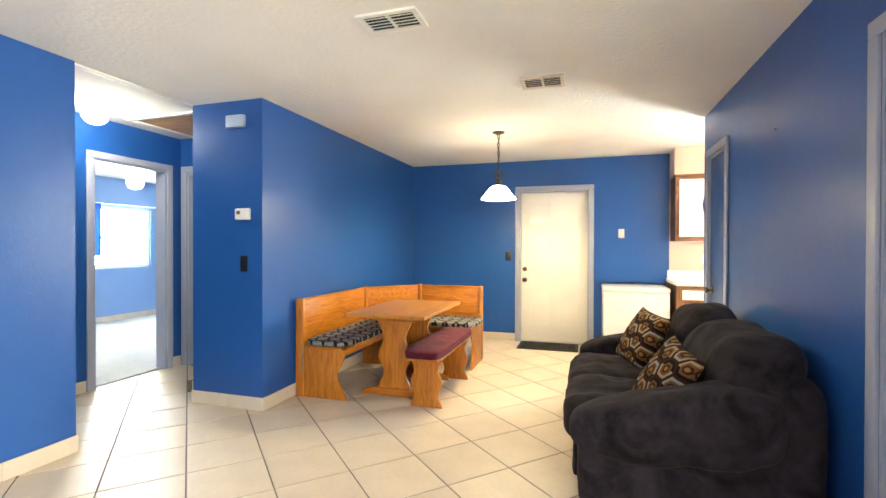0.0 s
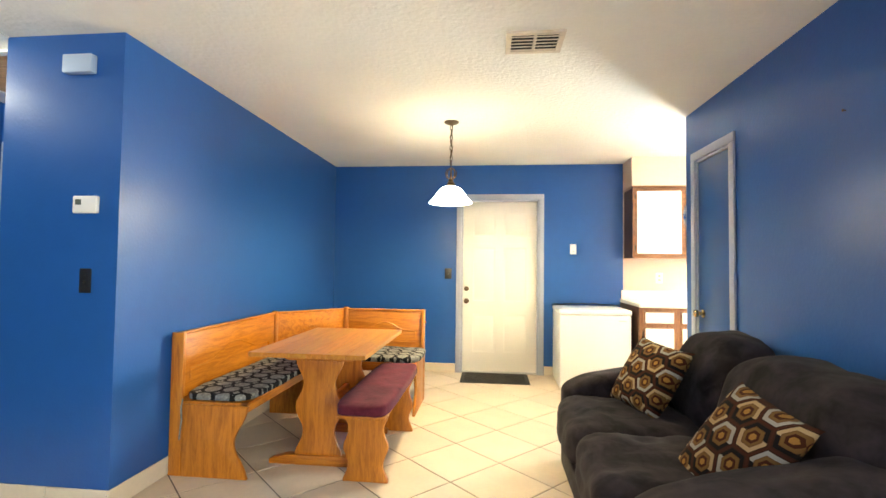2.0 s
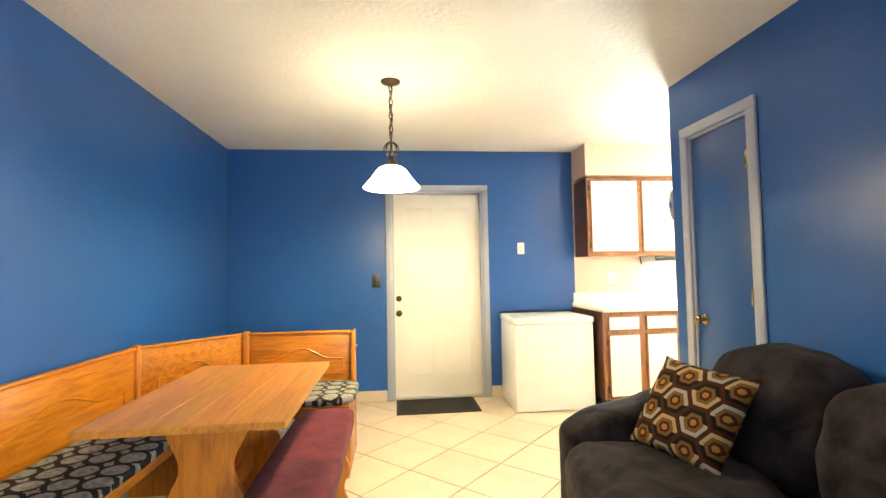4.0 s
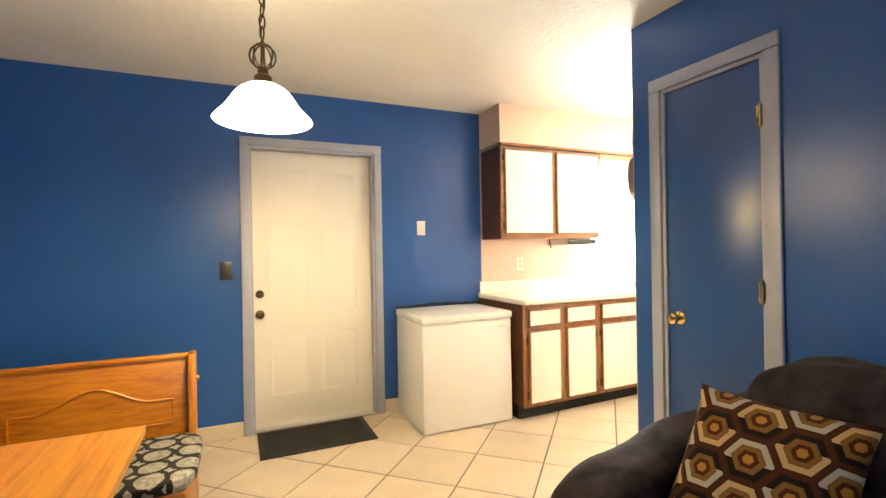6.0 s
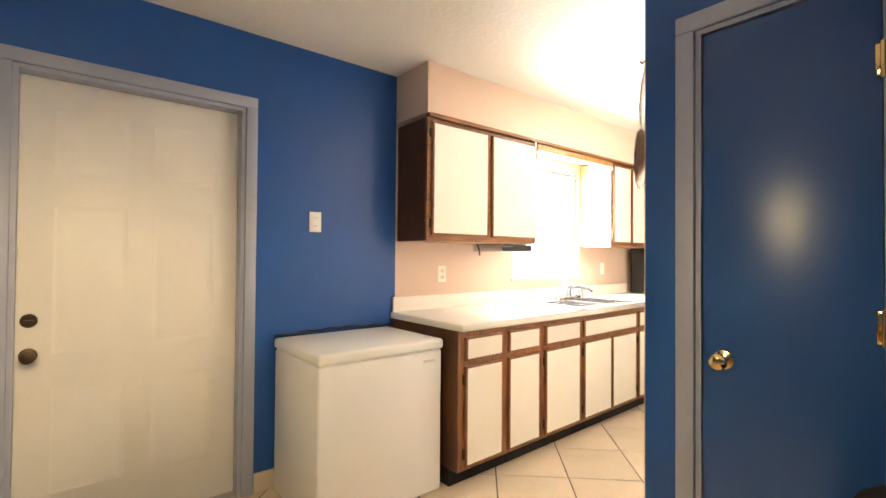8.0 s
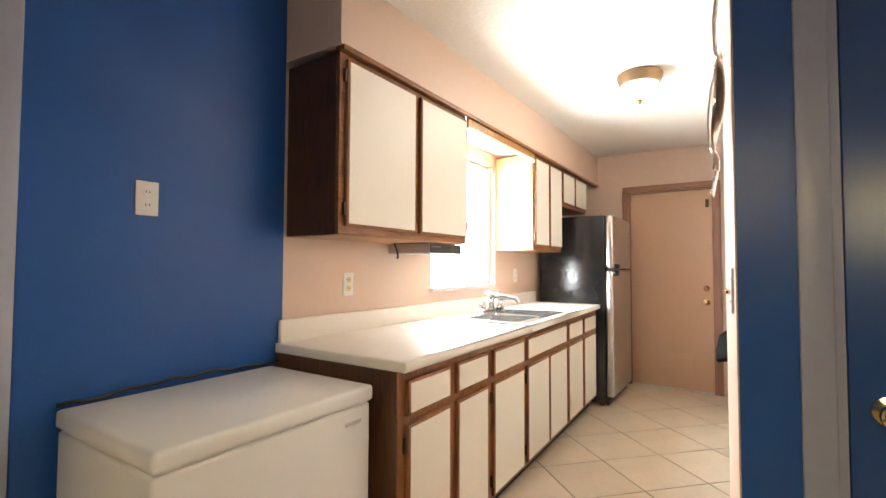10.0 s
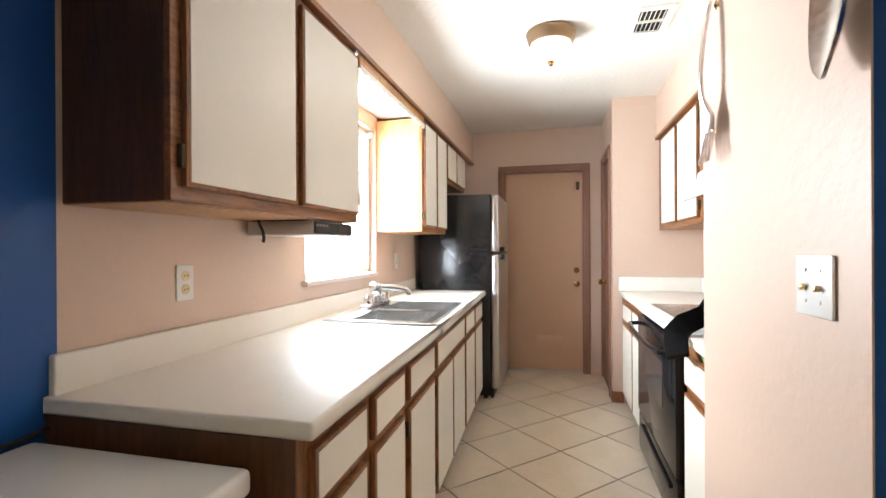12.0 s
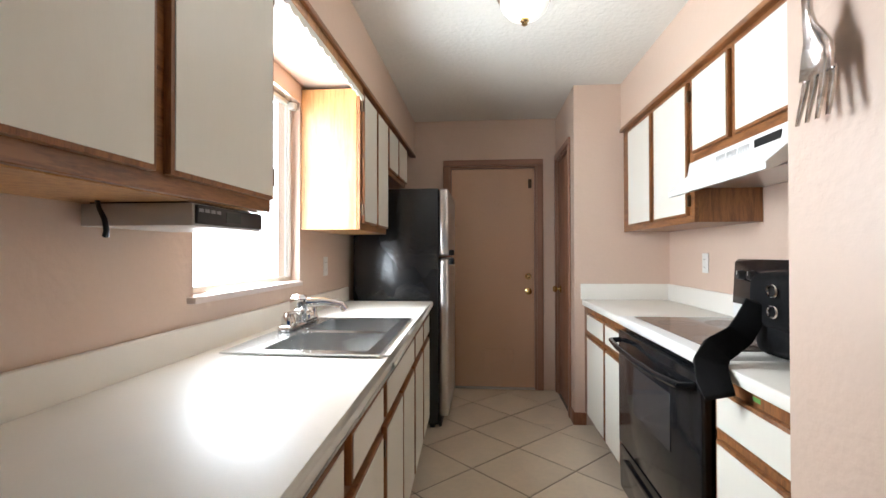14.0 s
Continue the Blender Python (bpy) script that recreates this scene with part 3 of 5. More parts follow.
part("slab", box(5.495, 6.448, -2.278, -1.672, 0.8585, 0.898, 0.006, 3), COUNTER, t)
part("backsplash", box(5.2, 6.428, -2.279, -2.2585, 0.8985, 1.012, 0.005), COUNTER, t)
part("backsplash", box(6.4285, 6.449, -2.279, -1.662, 0.8985, 1.012, 0.005), COUNTER, t)
t = thing("countertop", "narrow white laminate countertop beside the range", "countertop", (4.35, -2.0, 0.86))
part("slab", box(4.132, 4.572, -2.278, -1.672, 0.8585, 0.898, 0.006, 3), COUNTER, t)

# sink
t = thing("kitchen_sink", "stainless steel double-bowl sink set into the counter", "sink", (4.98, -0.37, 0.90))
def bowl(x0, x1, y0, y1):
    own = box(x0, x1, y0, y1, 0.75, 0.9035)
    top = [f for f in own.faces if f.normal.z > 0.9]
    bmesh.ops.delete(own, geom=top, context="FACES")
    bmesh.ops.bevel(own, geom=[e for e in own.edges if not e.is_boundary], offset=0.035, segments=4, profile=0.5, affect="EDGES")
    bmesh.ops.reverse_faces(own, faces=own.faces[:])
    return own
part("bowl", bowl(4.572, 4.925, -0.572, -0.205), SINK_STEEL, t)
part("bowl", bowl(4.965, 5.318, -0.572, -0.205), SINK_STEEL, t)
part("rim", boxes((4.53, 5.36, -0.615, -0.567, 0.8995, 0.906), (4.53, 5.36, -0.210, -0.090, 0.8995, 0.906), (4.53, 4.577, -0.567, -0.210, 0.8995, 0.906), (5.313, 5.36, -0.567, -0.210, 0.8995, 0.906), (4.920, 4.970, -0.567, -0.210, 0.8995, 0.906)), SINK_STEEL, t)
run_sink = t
for cx in (4.748, 5.142):
    part("drain", lathe([(0, 0.752), (0.04, 0.752), (0.045, 0.757), (0.03, 0.754), (0, 0.753)], 18, Matrix.Translation((cx, -0.385, 0))), CHROME, t)

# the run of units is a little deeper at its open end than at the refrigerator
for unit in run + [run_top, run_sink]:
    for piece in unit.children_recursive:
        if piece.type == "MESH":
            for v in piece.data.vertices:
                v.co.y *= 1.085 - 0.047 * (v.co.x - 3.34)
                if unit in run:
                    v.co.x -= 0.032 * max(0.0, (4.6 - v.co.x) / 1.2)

# faucet
t = thing("faucet", "chrome kitchen faucet with two lever handles and a side sprayer", "faucet", (5.065, -0.145, 0.906))
part("deck_plate", box(4.84, 5.12, -0.150, -0.100, 0.9065, 0.925, 0.008, 3), CHROME, t)
part("spout", tube([(4.98, -0.125, 0.92), (4.98, -0.125, 0.97), (4.99, -0.145, 0.985), (5.02, -0.20, 0.985), (5.05, -0.255, 0.975), (5.055, -0.268, 0.955)], [0.022, 0.022, 0.018, 0.014, 0.013, 0.014], 14), CHROME, t)
part("body", lathe([(0.026, 0.92), (0.026, 0.955), (0.030, 0.965), (0.030, 1.0), (0.018, 1.012), (0, 1.013)], 18, Matrix.Translation((4.98, -0.125, 0))), CHROME, t)
for hx in (4.88, 5.08):
    h = part("handle", lathe([(0.022, 0.92), (0.022, 0.945), (0.016, 0.955), (0.012, 0.962), (0, 0.963)], 16, Matrix.Translation((hx, -0.125, 0))), CHROME, t)
    part("lever", tube([(hx, -0.125, 0.958), (hx + (0.02 if hx > 4.98 else -0.02), -0.15, 0.966), (hx + (0.035 if hx > 4.98 else -0.035), -0.185, 0.972)], [0.006, 0.007, 0.009], 10), CHROME, h)
part("sprayer", lathe([(0.018, 0.906), (0.018, 0.915), (0.012, 0.93), (0.014, 0.97), (0.010, 0.985), (0, 0.986)], 14, Matrix.Translation((5.16, -0.120, 0))), CHROME, t)
for piece in t.children_recursive:
    for v in piece.data.vertices:
        v.co = Vector((5.065 + 1.12 * (v.co.x - 4.98), -0.145 + 1.3 * (v.co.y + 0.125), 0.9065 + 1.35 * (v.co.z - 0.9065)))


# chest freezer
t = thing("chest_freezer", "small white chest freezer with its lid closed", "freezer", (2.955, -0.31, 0))
part("body", box(2.602, 3.312, -0.585, -0.035, 0.006, 0.757, 0.012, 3), APPLIANCE, t)
part("lid", box(2.596, 3.318, -0.596, -0.030, 0.762, 0.816, 0.014, 3), APPLIANCE, t)
part("seal", box(2.61, 3.304, -0.578, -0.042, 0.756, 0.763), PLASTIC, t, "pale rubber lid seal")
part("badge", box(3.19, 3.265, -0.5875, -0.5855, 0.700, 0.712, 0.0008, 1), STEEL, t, "small grey badge without lettering")
for fx in (2.64, 3.27):
    for fy in (-0.55, -0.07):
        part("foot", lathe([(0.016, 0), (0.016, 0.02), (0, 0.02)], 12, Matrix.Translation((fx, fy, 0))), PLASTIC_BLACK, t)
t = thing("power_cord", "black power cord lying along the freezer's back", "cable", (2.95, -0.03, 0.82))
part("cord", tube([(2.60 + 0.78 * k / 20, -0.022 - 0.006 * math.sin(k * 0.9), 0.822 + 0.014 * math.sin(math.pi * k / 20) ** 2 + 0.004 * math.sin(k * 1.7)) for k in range(21)], 0.006, 8), PLASTIC_BLACK, t)

# refrigerator
t = thing("refrigerator", "black-sided refrigerator with two stainless steel doors", "refrigerator", (0, 0, 0))
part("body", box(0.0, 0.74, -0.620, -0.01, 0.03, 1.688, 0.01, 2), BLACK_ROUGH, t)
for z0, z1 in ((0.09, 1.195), (1.215, 1.685)):
    dr = part("door", box(0.0, 0.74, -0.690, -0.624, z0, z1, 0.018, 3), STEEL, t, "stainless steel door")
    hz = (1.15, 1.195) if z0 < 1 else (1.215, 1.255)
    part("handle", box(0.012, 0.10, -0.728, -0.6895, *hz, 0.006), BLACK, dr, "black recessed handle")
part("grille", box(0.01, 0.73, -0.640, -0.618, 0.015, 0.085, 0.004), PLASTIC_BLACK, t)
for fx in (0.05, 0.69):
    part("foot", lathe([(0.02, 0), (0.02, 0.03), (0, 0.03)], 12, Matrix.Translation((fx, -0.57, 0))), PLASTIC_BLACK, t)
    part("foot", lathe([(0.02, 0), (0.02, 0.03), (0, 0.03)], 12, Matrix.Translation((fx, -0.06, 0))), PLASTIC_BLACK, t)
t.matrix_basis = pose(6.282, -0.035, 0.0, 0, 0, 0)


# ---- patterned cloth ----
def hexagon_cloth(name):
    """Brown cloth woven with rows of concentric gold and white hexagons."""
    m = bpy.data.materials.new(name)
    nt, b = nodes_of(m)
    uv = add(nt, "ShaderNodeUVMap")
    sc = add(nt, "ShaderNodeVectorMath", op="MULTIPLY")
    nt.links.new(uv.outputs[0], sc.inputs[0])
    sc.inputs[1].default_value = (3.5, 3.5, 0)
    flat, cells = [], []
    for off in (0.0, 1.0):
        sh = add(nt, "ShaderNodeVectorMath", op="ADD")
        nt.links.new(sc.outputs[0], sh.inputs[0])
        sh.inputs[1].default_value = (0.5 * off, 0.866 * off, 0)
        wr = add(nt, "ShaderNodeVectorMath", op="WRAP")
        nt.links.new(sh.outputs[0], wr.inputs[0])
        wr.inputs[1].default_value, wr.inputs[2].default_value = (0.5, 0.866, 1), (-0.5, -0.866, -1)
        ab = add(nt, "ShaderNodeVectorMath", op="ABSOLUTE")
        nt.links.new(wr.outputs[0], ab.inputs[0])
        dt = add(nt, "ShaderNodeVectorMath", op="DOT_PRODUCT")
        nt.links.new(ab.outputs[0], dt.inputs[0])
        dt.inputs[1].default_value = (0.5, 0.866, 0)
        sp = add(nt, "ShaderNodeSeparateXYZ")
        nt.links.new(ab.outputs[0], sp.inputs[0])
        mx = add(nt, "ShaderNodeMath", op="MAXIMUM")
        nt.links.new(dt.outputs["Value"], mx.inputs[0])
        nt.links.new(sp.outputs[0], mx.inputs[1])
        flat.append(mx.outputs[0])
        cells.append(wr.outputs[0])
    mn = add(nt, "ShaderNodeMath", op="MINIMUM")
    nt.links.new(flat[0], mn.inputs[0])
    nt.links.new(flat[1], mn.inputs[1])
    ramp = add(nt, "ShaderNodeValToRGB")
    ramp.color_ramp.interpolation = "CONSTANT"
    e = ramp.color_ramp.elements
    bands = ((0.0, (0.28, 0.14, 0.03)), (0.10, (0.050, 0.014, 0.006)), (0.185, (0.14, 0.072, 0.022)), (0.275, (0.11, 0.055, 0.017)), (0.30, (0.024, 0.009, 0.005)), (0.425, (0.036, 0.012, 0.006)), (0.47, (0.046, 0.013, 0.006)))
    e[0].position, e[0].color = bands[0][0], (*bands[0][1], 1)
    e[1].position, e[1].color = bands[1][0], (*bands[1][1], 1)
    for p, c in bands[2:]:
        k = e.new(p)
        k.color = (*c, 1)
    nt.links.new(mn.outputs[0], ramp.inputs["Fac"])
    # a pale ring is woven on one half of each hexagon, a black one on the other, in turn
    nearer = add(nt, "ShaderNodeMath", op="LESS_THAN")
    nt.links.new(flat[1], nearer.inputs[0])
    nt.links.new(flat[0], nearer.inputs[1])
    across = []
    for cell in cells:
        sx = add(nt, "ShaderNodeSeparateXYZ")
        nt.links.new(cell, sx.inputs[0])
        across.append(sx.outputs[0])
    up = add(nt, "ShaderNodeMath", op="LESS_THAN")
    nt.links.new(across[0], up.inputs[0])
    up.inputs[1].default_value = 0.06
    down = add(nt, "ShaderNodeMath", op="GREATER_THAN")
    nt.links.new(across[1], down.inputs[0])
    down.inputs[1].default_value = -0.06
    pale, place = add(nt, "ShaderNodeMix"), add(nt, "ShaderNodeMix")
    for mixer, pair in ((pale, (up.outputs[0], down.outputs[0])), (place, across)):
        nt.links.new(nearer.outputs[0], mixer.inputs[0])
        nt.links.new(pair[0], mixer.inputs[2])
        nt.links.new(pair[1], mixer.inputs[3])
    whole_x = add(nt, "ShaderNodeSeparateXYZ")
    nt.links.new(sc.outputs[0], whole_x.inputs[0])
    centre_x = add(nt, "ShaderNodeMath", op="SUBTRACT")
    nt.links.new(whole_x.outputs[0], centre_x.inputs[0])
    nt.links.new(place.outputs[0], centre_x.inputs[1])
    turn = add(nt, "ShaderNodeMath", op="ADD")
    nt.links.new(centre_x.outputs[0], turn.inputs[0])
    turn.inputs[1].default_value = 0.25
    par = add(nt, "ShaderNodeMath", op="FLOORED_MODULO")
    nt.links.new(turn.outputs[0], par.inputs[0])
    par.inputs[1].default_value = 2.0
    row_b = add(nt, "ShaderNodeMath", op="GREATER_THAN")
    nt.links.new(par.outputs[0], row_b.inputs[0])
    row_b.inputs[1].default_value = 1.0
    ringc = add(nt, "ShaderNodeMixRGB")
    nt.links.new(row_b.outputs[0], ringc.inputs[0])
    ringc.inputs[1].default_value, ringc.inputs[2].default_value = (0.28, 0.27, 0.24, 1), (0.34, 0.24, 0.13, 1)
    halves = add(nt, "ShaderNodeMixRGB")
    nt.links.new(pale.outputs[0], halves.inputs[0])
    halves.inputs[1].default_value = (0.008, 0.006, 0.006, 1)
    nt.links.new(ringc.outputs[0], halves.inputs[2])
    outer = add(nt, "ShaderNodeMath", op="GREATER_THAN")
    nt.links.new(mn.outputs[0], outer.inputs[0])
    outer.inputs[1].default_value = 0.30
    inner = add(nt, "ShaderNodeMath", op="LESS_THAN")
    nt.links.new(mn.outputs[0], inner.inputs[0])
    inner.inputs[1].default_value = 0.425
    both = add(nt, "ShaderNodeMath", op="MULTIPLY")
    nt.links.new(outer.outputs[0], both.inputs[0])
    nt.links.new(inner.outputs[0], both.inputs[1])
    mx = add(nt, "ShaderNodeMixRGB")
    nt.links.new(both.outputs[0], mx.inputs[0])
    nt.links.new(ramp.outputs[0], mx.inputs[1])
    nt.links.new(halves.outputs[0], mx.inputs[2])
    nt.links.new(mx.outputs[0], b.inputs["Base Color"])
    b.inputs["Roughness"].default_value = 0.85
    b.inputs["Specular IOR Level"].default_value = 0.12
    w = add(nt, "ShaderNodeTexNoise", Scale=180.0)
    nt.links.new(uv.outputs[0], w.inputs["Vector"])
    bp = add(nt, "ShaderNodeBump", Strength=0.4, Distance=0.003)
    nt.links.new(w.outputs["Fac"], bp.inputs["Height"])
    nt.links.new(bp.outputs["Normal"], b.inputs["Normal"])
    return m


def pebble_cloth(name):
    """Black cloth printed with rows of grey discs joined at their corners by grey lace."""
    m = bpy.data.materials.new(name)
    nt, b = nodes_of(m)
    tc = add(nt, "ShaderNodeTexCoord")
    nz = add(nt, "ShaderNodeTexNoise", Scale=60.0, Detail=2.0)
    nt.links.new(tc.outputs["Object"], nz.inputs["Vector"])
    vo = add(nt, "ShaderNodeTexVoronoi", Scale=8.6, Randomness=0.10)
    vo.voronoi_dimensions = "2D"
    nt.links.new(tc.outputs["Object"], vo.inputs["Vector"])
    ramp = add(nt, "ShaderNodeValToRGB")
    e = ramp.color_ramp.elements
    e[0].position, e[0].color = 0.30, (0.13, 0.13, 0.12, 1)
    e[1].position, e[1].color = 0.72, (0.31, 0.31, 0.29, 1)
    nt.links.new(nz.outputs["Fac"], ramp.inputs["Fac"])
    wob = add(nt, "ShaderNodeMath", op="MULTIPLY_ADD")
    nt.links.new(nz.outputs["Fac"], wob.inputs[0])
    wob.inputs[1].default_value = 0.16
    nt.links.new(vo.outputs["Distance"], wob.inputs[2])
    gt = add(nt, "ShaderNodeMath", op="COMPARE")
    nt.links.new(wob.outputs[0], gt.inputs[0])
    gt.inputs[1].default_value = 0.565
    gt.inputs[2].default_value = 0.085
    inv = add(nt, "ShaderNodeMath", op="SUBTRACT")
    inv.inputs[0].default_value = 1.0
    nt.links.new(gt.outputs[0], inv.inputs[1])
    mx = add(nt, "ShaderNodeMixRGB")
    mx.inputs[1].default_value = (0.012, 0.012, 0.013, 1)
    nt.links.new(inv.outputs[0], mx.inputs[0])
    nt.links.new(ramp.outputs[0], mx.inputs[2])
    nt.links.new(mx.outputs[0], b.inputs["Base Color"])
    b.inputs["Roughness"].default_value = 0.85
    b.inputs["Specular IOR Level"].default_value = 0.15
    return m


def suede(name, base, sheen, nap):
    """A napped cloth whose brushed patches catch the light."""
    m = bpy.data.materials.new(name)
    nt, b = nodes_of(m)
    tc = add(nt, "ShaderNodeTexCoord")
    n1 = add(nt, "ShaderNodeTexNoise", Scale=5.0, Detail=4.0, Distortion=1.2)
    n2 = add(nt, "ShaderNodeTexNoise", Scale=26.0, Detail=3.0, Distortion=0.6)
    for n in (n1, n2):
        nt.links.new(tc.outputs["Object"], n.inputs["Vector"])
    ad = add(nt, "ShaderNodeMath", op="MULTIPLY_ADD")
    nt.links.new(n2.outputs["Fac"], ad.inputs[0])
    ad.inputs[1].default_value = 0.35
    nt.links.new(n1.outputs["Fac"], ad.inputs[2])
    ramp = add(nt, "ShaderNodeValToRGB")
    e = ramp.color_ramp.elements
    e[0].position, e[0].color = 0.48, (*base, 1)
    e[1].position, e[1].color = 0.92, (*nap, 1)
    nt.links.new(ad.outputs[0], ramp.inputs["Fac"])
    nt.links.new(ramp.outputs[0], b.inputs["Base Color"])
    b.inputs["Roughness"].default_value = 0.9
    b.inputs["Specular IOR Level"].default_value = 0.15
    b.inputs["Sheen Weight"].default_value = sheen
    b.inputs["Sheen Roughness"].default_value = 0.45
    bp = add(nt, "ShaderNodeBump", Strength=0.35, Distance=0.01)
    nt.links.new(ad.outputs[0], bp.inputs["Height"])
    nt.links.new(bp.outputs["Normal"], b.inputs["Normal"])
    return m


HEX = hexagon_cloth("brown_hexagon_cloth")
PEBBLE = pebble_cloth("pebble_print_cloth")
SUEDE = suede("charcoal_suede", (0.0072, 0.0055, 0.0068), 0.04, (0.036, 0.028, 0.034))
WINE = suede("wine_red_suede", (0.055, 0.007, 0.016), 0.04, (0.125, 0.020, 0.036))


def puff(x0, x1, y0, y1, z0, z1, power=4.0, rumple=0.012, freq=5.0, cuts=16, seed=0.0, shape=None):
    """A stuffed cushion that fills a box: a rounded block with a rumpled skin."""
    bm = bmesh.new()
    bmesh.ops.create_cube(bm, size=2.0)
    bmesh.ops.subdivide_edges(bm, edges=bm.edges[:], cuts=cuts, use_grid_fill=True)
    c, h = Vector(((x0 + x1) / 2, (y0 + y1) / 2, (z0 + z1) / 2)), Vector(((x1 - x0) / 2, (y1 - y0) / 2, (z1 - z0) / 2))
    for v in bm.verts:
        p = v.co.copy()
        r = sum(abs(a) ** power for a in p) ** (1 / power)
        p = p / r
        w = Vector((p.x * h.x, p.y * h.y, p.z * h.z))
        n = Vector((p.x / h.x, p.y / h.y, p.z / h.z)).normalized()
        q = c + w
        w = w + n * rumple * (noise.noise(q * freq + Vector((seed, 3 * seed, 0))) + 0.5 * noise.noise(q * freq * 2.7 + Vector((0, seed, seed))))
        q = c + w
        if shape:
            q = shape(q)
        v.co = q
    return bm


# ---- corner bench, table and small bench ----
def curved_end(width, height, waist):
    """The outline of a sawn bench end: straight at the back, waved at the front."""
    pts = [(0.0, 0.0), (width, 0.0)]
    for k in range(1, 20):
        f = k / 20
        pts.append((width - waist * (0.55 - 0.45 * math.cos(2 * math.pi * min(1, f * 1.05))) * (1 if f < 0.95 else 0.6), height * f))
    return pts + [(width, height), (0.0, height)]


def arch(a0, a1, z, rise):
    """The routed arch line on a back panel, as (along, height) pairs."""
    pts = []
    for k in range(41):
        f = k / 40
        s = 0.5 - 0.5 * math.cos(2 * math.pi * min(max((f - 0.14) / 0.72, 0), 1))
        pts.append((a0 + (a1 - a0) * f, z + rise * s))
    return pts


cb = thing("corner_bench", "orange pine corner bench with arched back panels", "bench", (0.35, -1.9, 0))
# long run beside the west wall
part("back_panel", box(0.034, 0.052, -2.842, -1.640, 0.40, 0.812, 0.003), PINE_Y, cb)
part("top_rail", box(0.026, 0.062, -2.848, -1.632, 0.8125, 0.832, 0.006), PINE_Y, cb)
part("back_post", box(0.020, 0.098, -2.872, -2.846, 0.0, 0.836, 0.006), PINE_Z, cb)
part("seat_end", prism(curved_end(0.405, 0.418, 0.085), 0.025, Matrix.Translation((0.100, -2.871, 0)), 0.004), PINE_Z, cb)
part("seat_end", prism(curved_end(0.38, 0.418, 0.085), 0.025, Matrix.Translation((0.060, -1.705, 0)), 0.004), PINE_Z, cb)
part("seat_board", box(0.055, 0.500, -2.868, -1.660, 0.4185, 0.438, 0.005), PINE_Y, cb)
part("seat_rail", box(0.430, 0.450, -2.844, -1.700, 0.350, 0.418, 0.003), PINE_Y, cb)
ap = [(0.0515, y, z) for y, z in arch(-2.74, -1.74, 0.60, 0.085)]
part("arch_moulding", tube([(0.0525, -2.74, 0.53)] + [(x + 0.001, y, z) for x, y, z in ap] + [(0.0525, -1.74, 0.53)], 0.006, 6), PINE_Y, cb)
part("post", box(0.026, 0.070, -1.638, -1.594, 0.0, 0.842, 0.008), PINE_Z, cb)
# slanting corner
def slant(bm):
    d = Vector((0.50 - 0.062, -1.128 + 1.602, 0))
    ang = math.atan2(d.y, d.x)
    bm.transform(Matrix.Translation((0.062, -1.602, 0)) @ Matrix.Rotation(ang, 4, "Z"))
    return bm
L = math.hypot(0.50 - 0.062, -1.128 + 1.602)
part("back_panel", slant(box(0.0, L, -0.002, 0.016, 0.40, 0.812, 0.003)), PINE_X, cb)
part("top_rail", slant(box(-0.01, L + 0.01, -0.012, 0.026, 0.8125, 0.832, 0.006)), PINE_X, cb)
part("arch_moulding", slant(tube([(0.10, -0.003, 0.53)] + [(a, -0.003, z) for a, z in arch(0.10, L - 0.10, 0.62, 0.07)] + [(L - 0.10, -0.003, 0.53)], 0.006, 6)), PINE_X, cb)
bm = bmesh.new()
ring = [bm.verts.new((x, y, 0.4185)) for x, y in ((0.058, -1.659), (0.500, -1.659), (0.556, -1.600), (0.556, -1.135), (0.498, -1.140), (0.075, -1.600))]
f = bm.faces.new(ring)
r = bmesh.ops.extrude_face_region(bm, geom=[f])
bmesh.ops.translate(bm, verts=[v for v in r["geom"] if isinstance(v, bmesh.types.BMVert)], vec=(0, 0, 0.019))
bmesh.ops.recalc_face_normals(bm, faces=bm.faces[:])
part("corner_seat", bm, PINE_X, cb)
part("post", box(0.500, 0.544, -1.148, -1.104, 0.0, 0.842, 0.008), PINE_Z, cb)
# short run
part("back_panel", box(0.546, 1.250, -1.134, -1.116, 0.40, 0.812, 0.003), PINE_X, cb)
part("top_rail", box(0.540, 1.256, -1.144, -1.106, 0.8125, 0.832, 0.006), PINE_X, cb)
part("arch_moulding", tube([(0.62, -1.1345, 0.53)] + [(a, -1.1345, z) for a, z in arch(0.62, 1.19, 0.635, 0.075)] + [(1.19, -1.1345, 0.53), (0.62, -1.1345, 0.53)], 0.006, 6), PINE_X, cb)
part("back_post", box(1.256, 1.284, -1.190, -1.104, 0.0, 0.836, 0.006), PINE_Z, cb)
part("seat_end", prism(curved_end(0.44, 0.418, 0.085), 0.025, Matrix.Translation((1.283, -1.192, 0)) @ Matrix.Rotation(radians(-90), 4, "Z") @ Matrix.Translation((0, -0.026, 0)), 0.004), PINE_Z, cb)
part("seat_board", box(0.558, 1.284, -1.640, -1.136, 0.4185, 0.438, 0.005), PINE_X, cb)
part("seat_rail", box(0.558, 1.254, -1.570, -1.550, 0.350, 0.418, 0.003), PINE_X, cb)
part("dowel", lathe([(0, 0), (0.012, 0), (0.010, 0.012), (0, 0.014)], 12, Matrix.Translation((1.284, -1.150, 0.72)) @ Matrix.Rotation(radians(90), 4, "Y")), PINE_Z, cb)

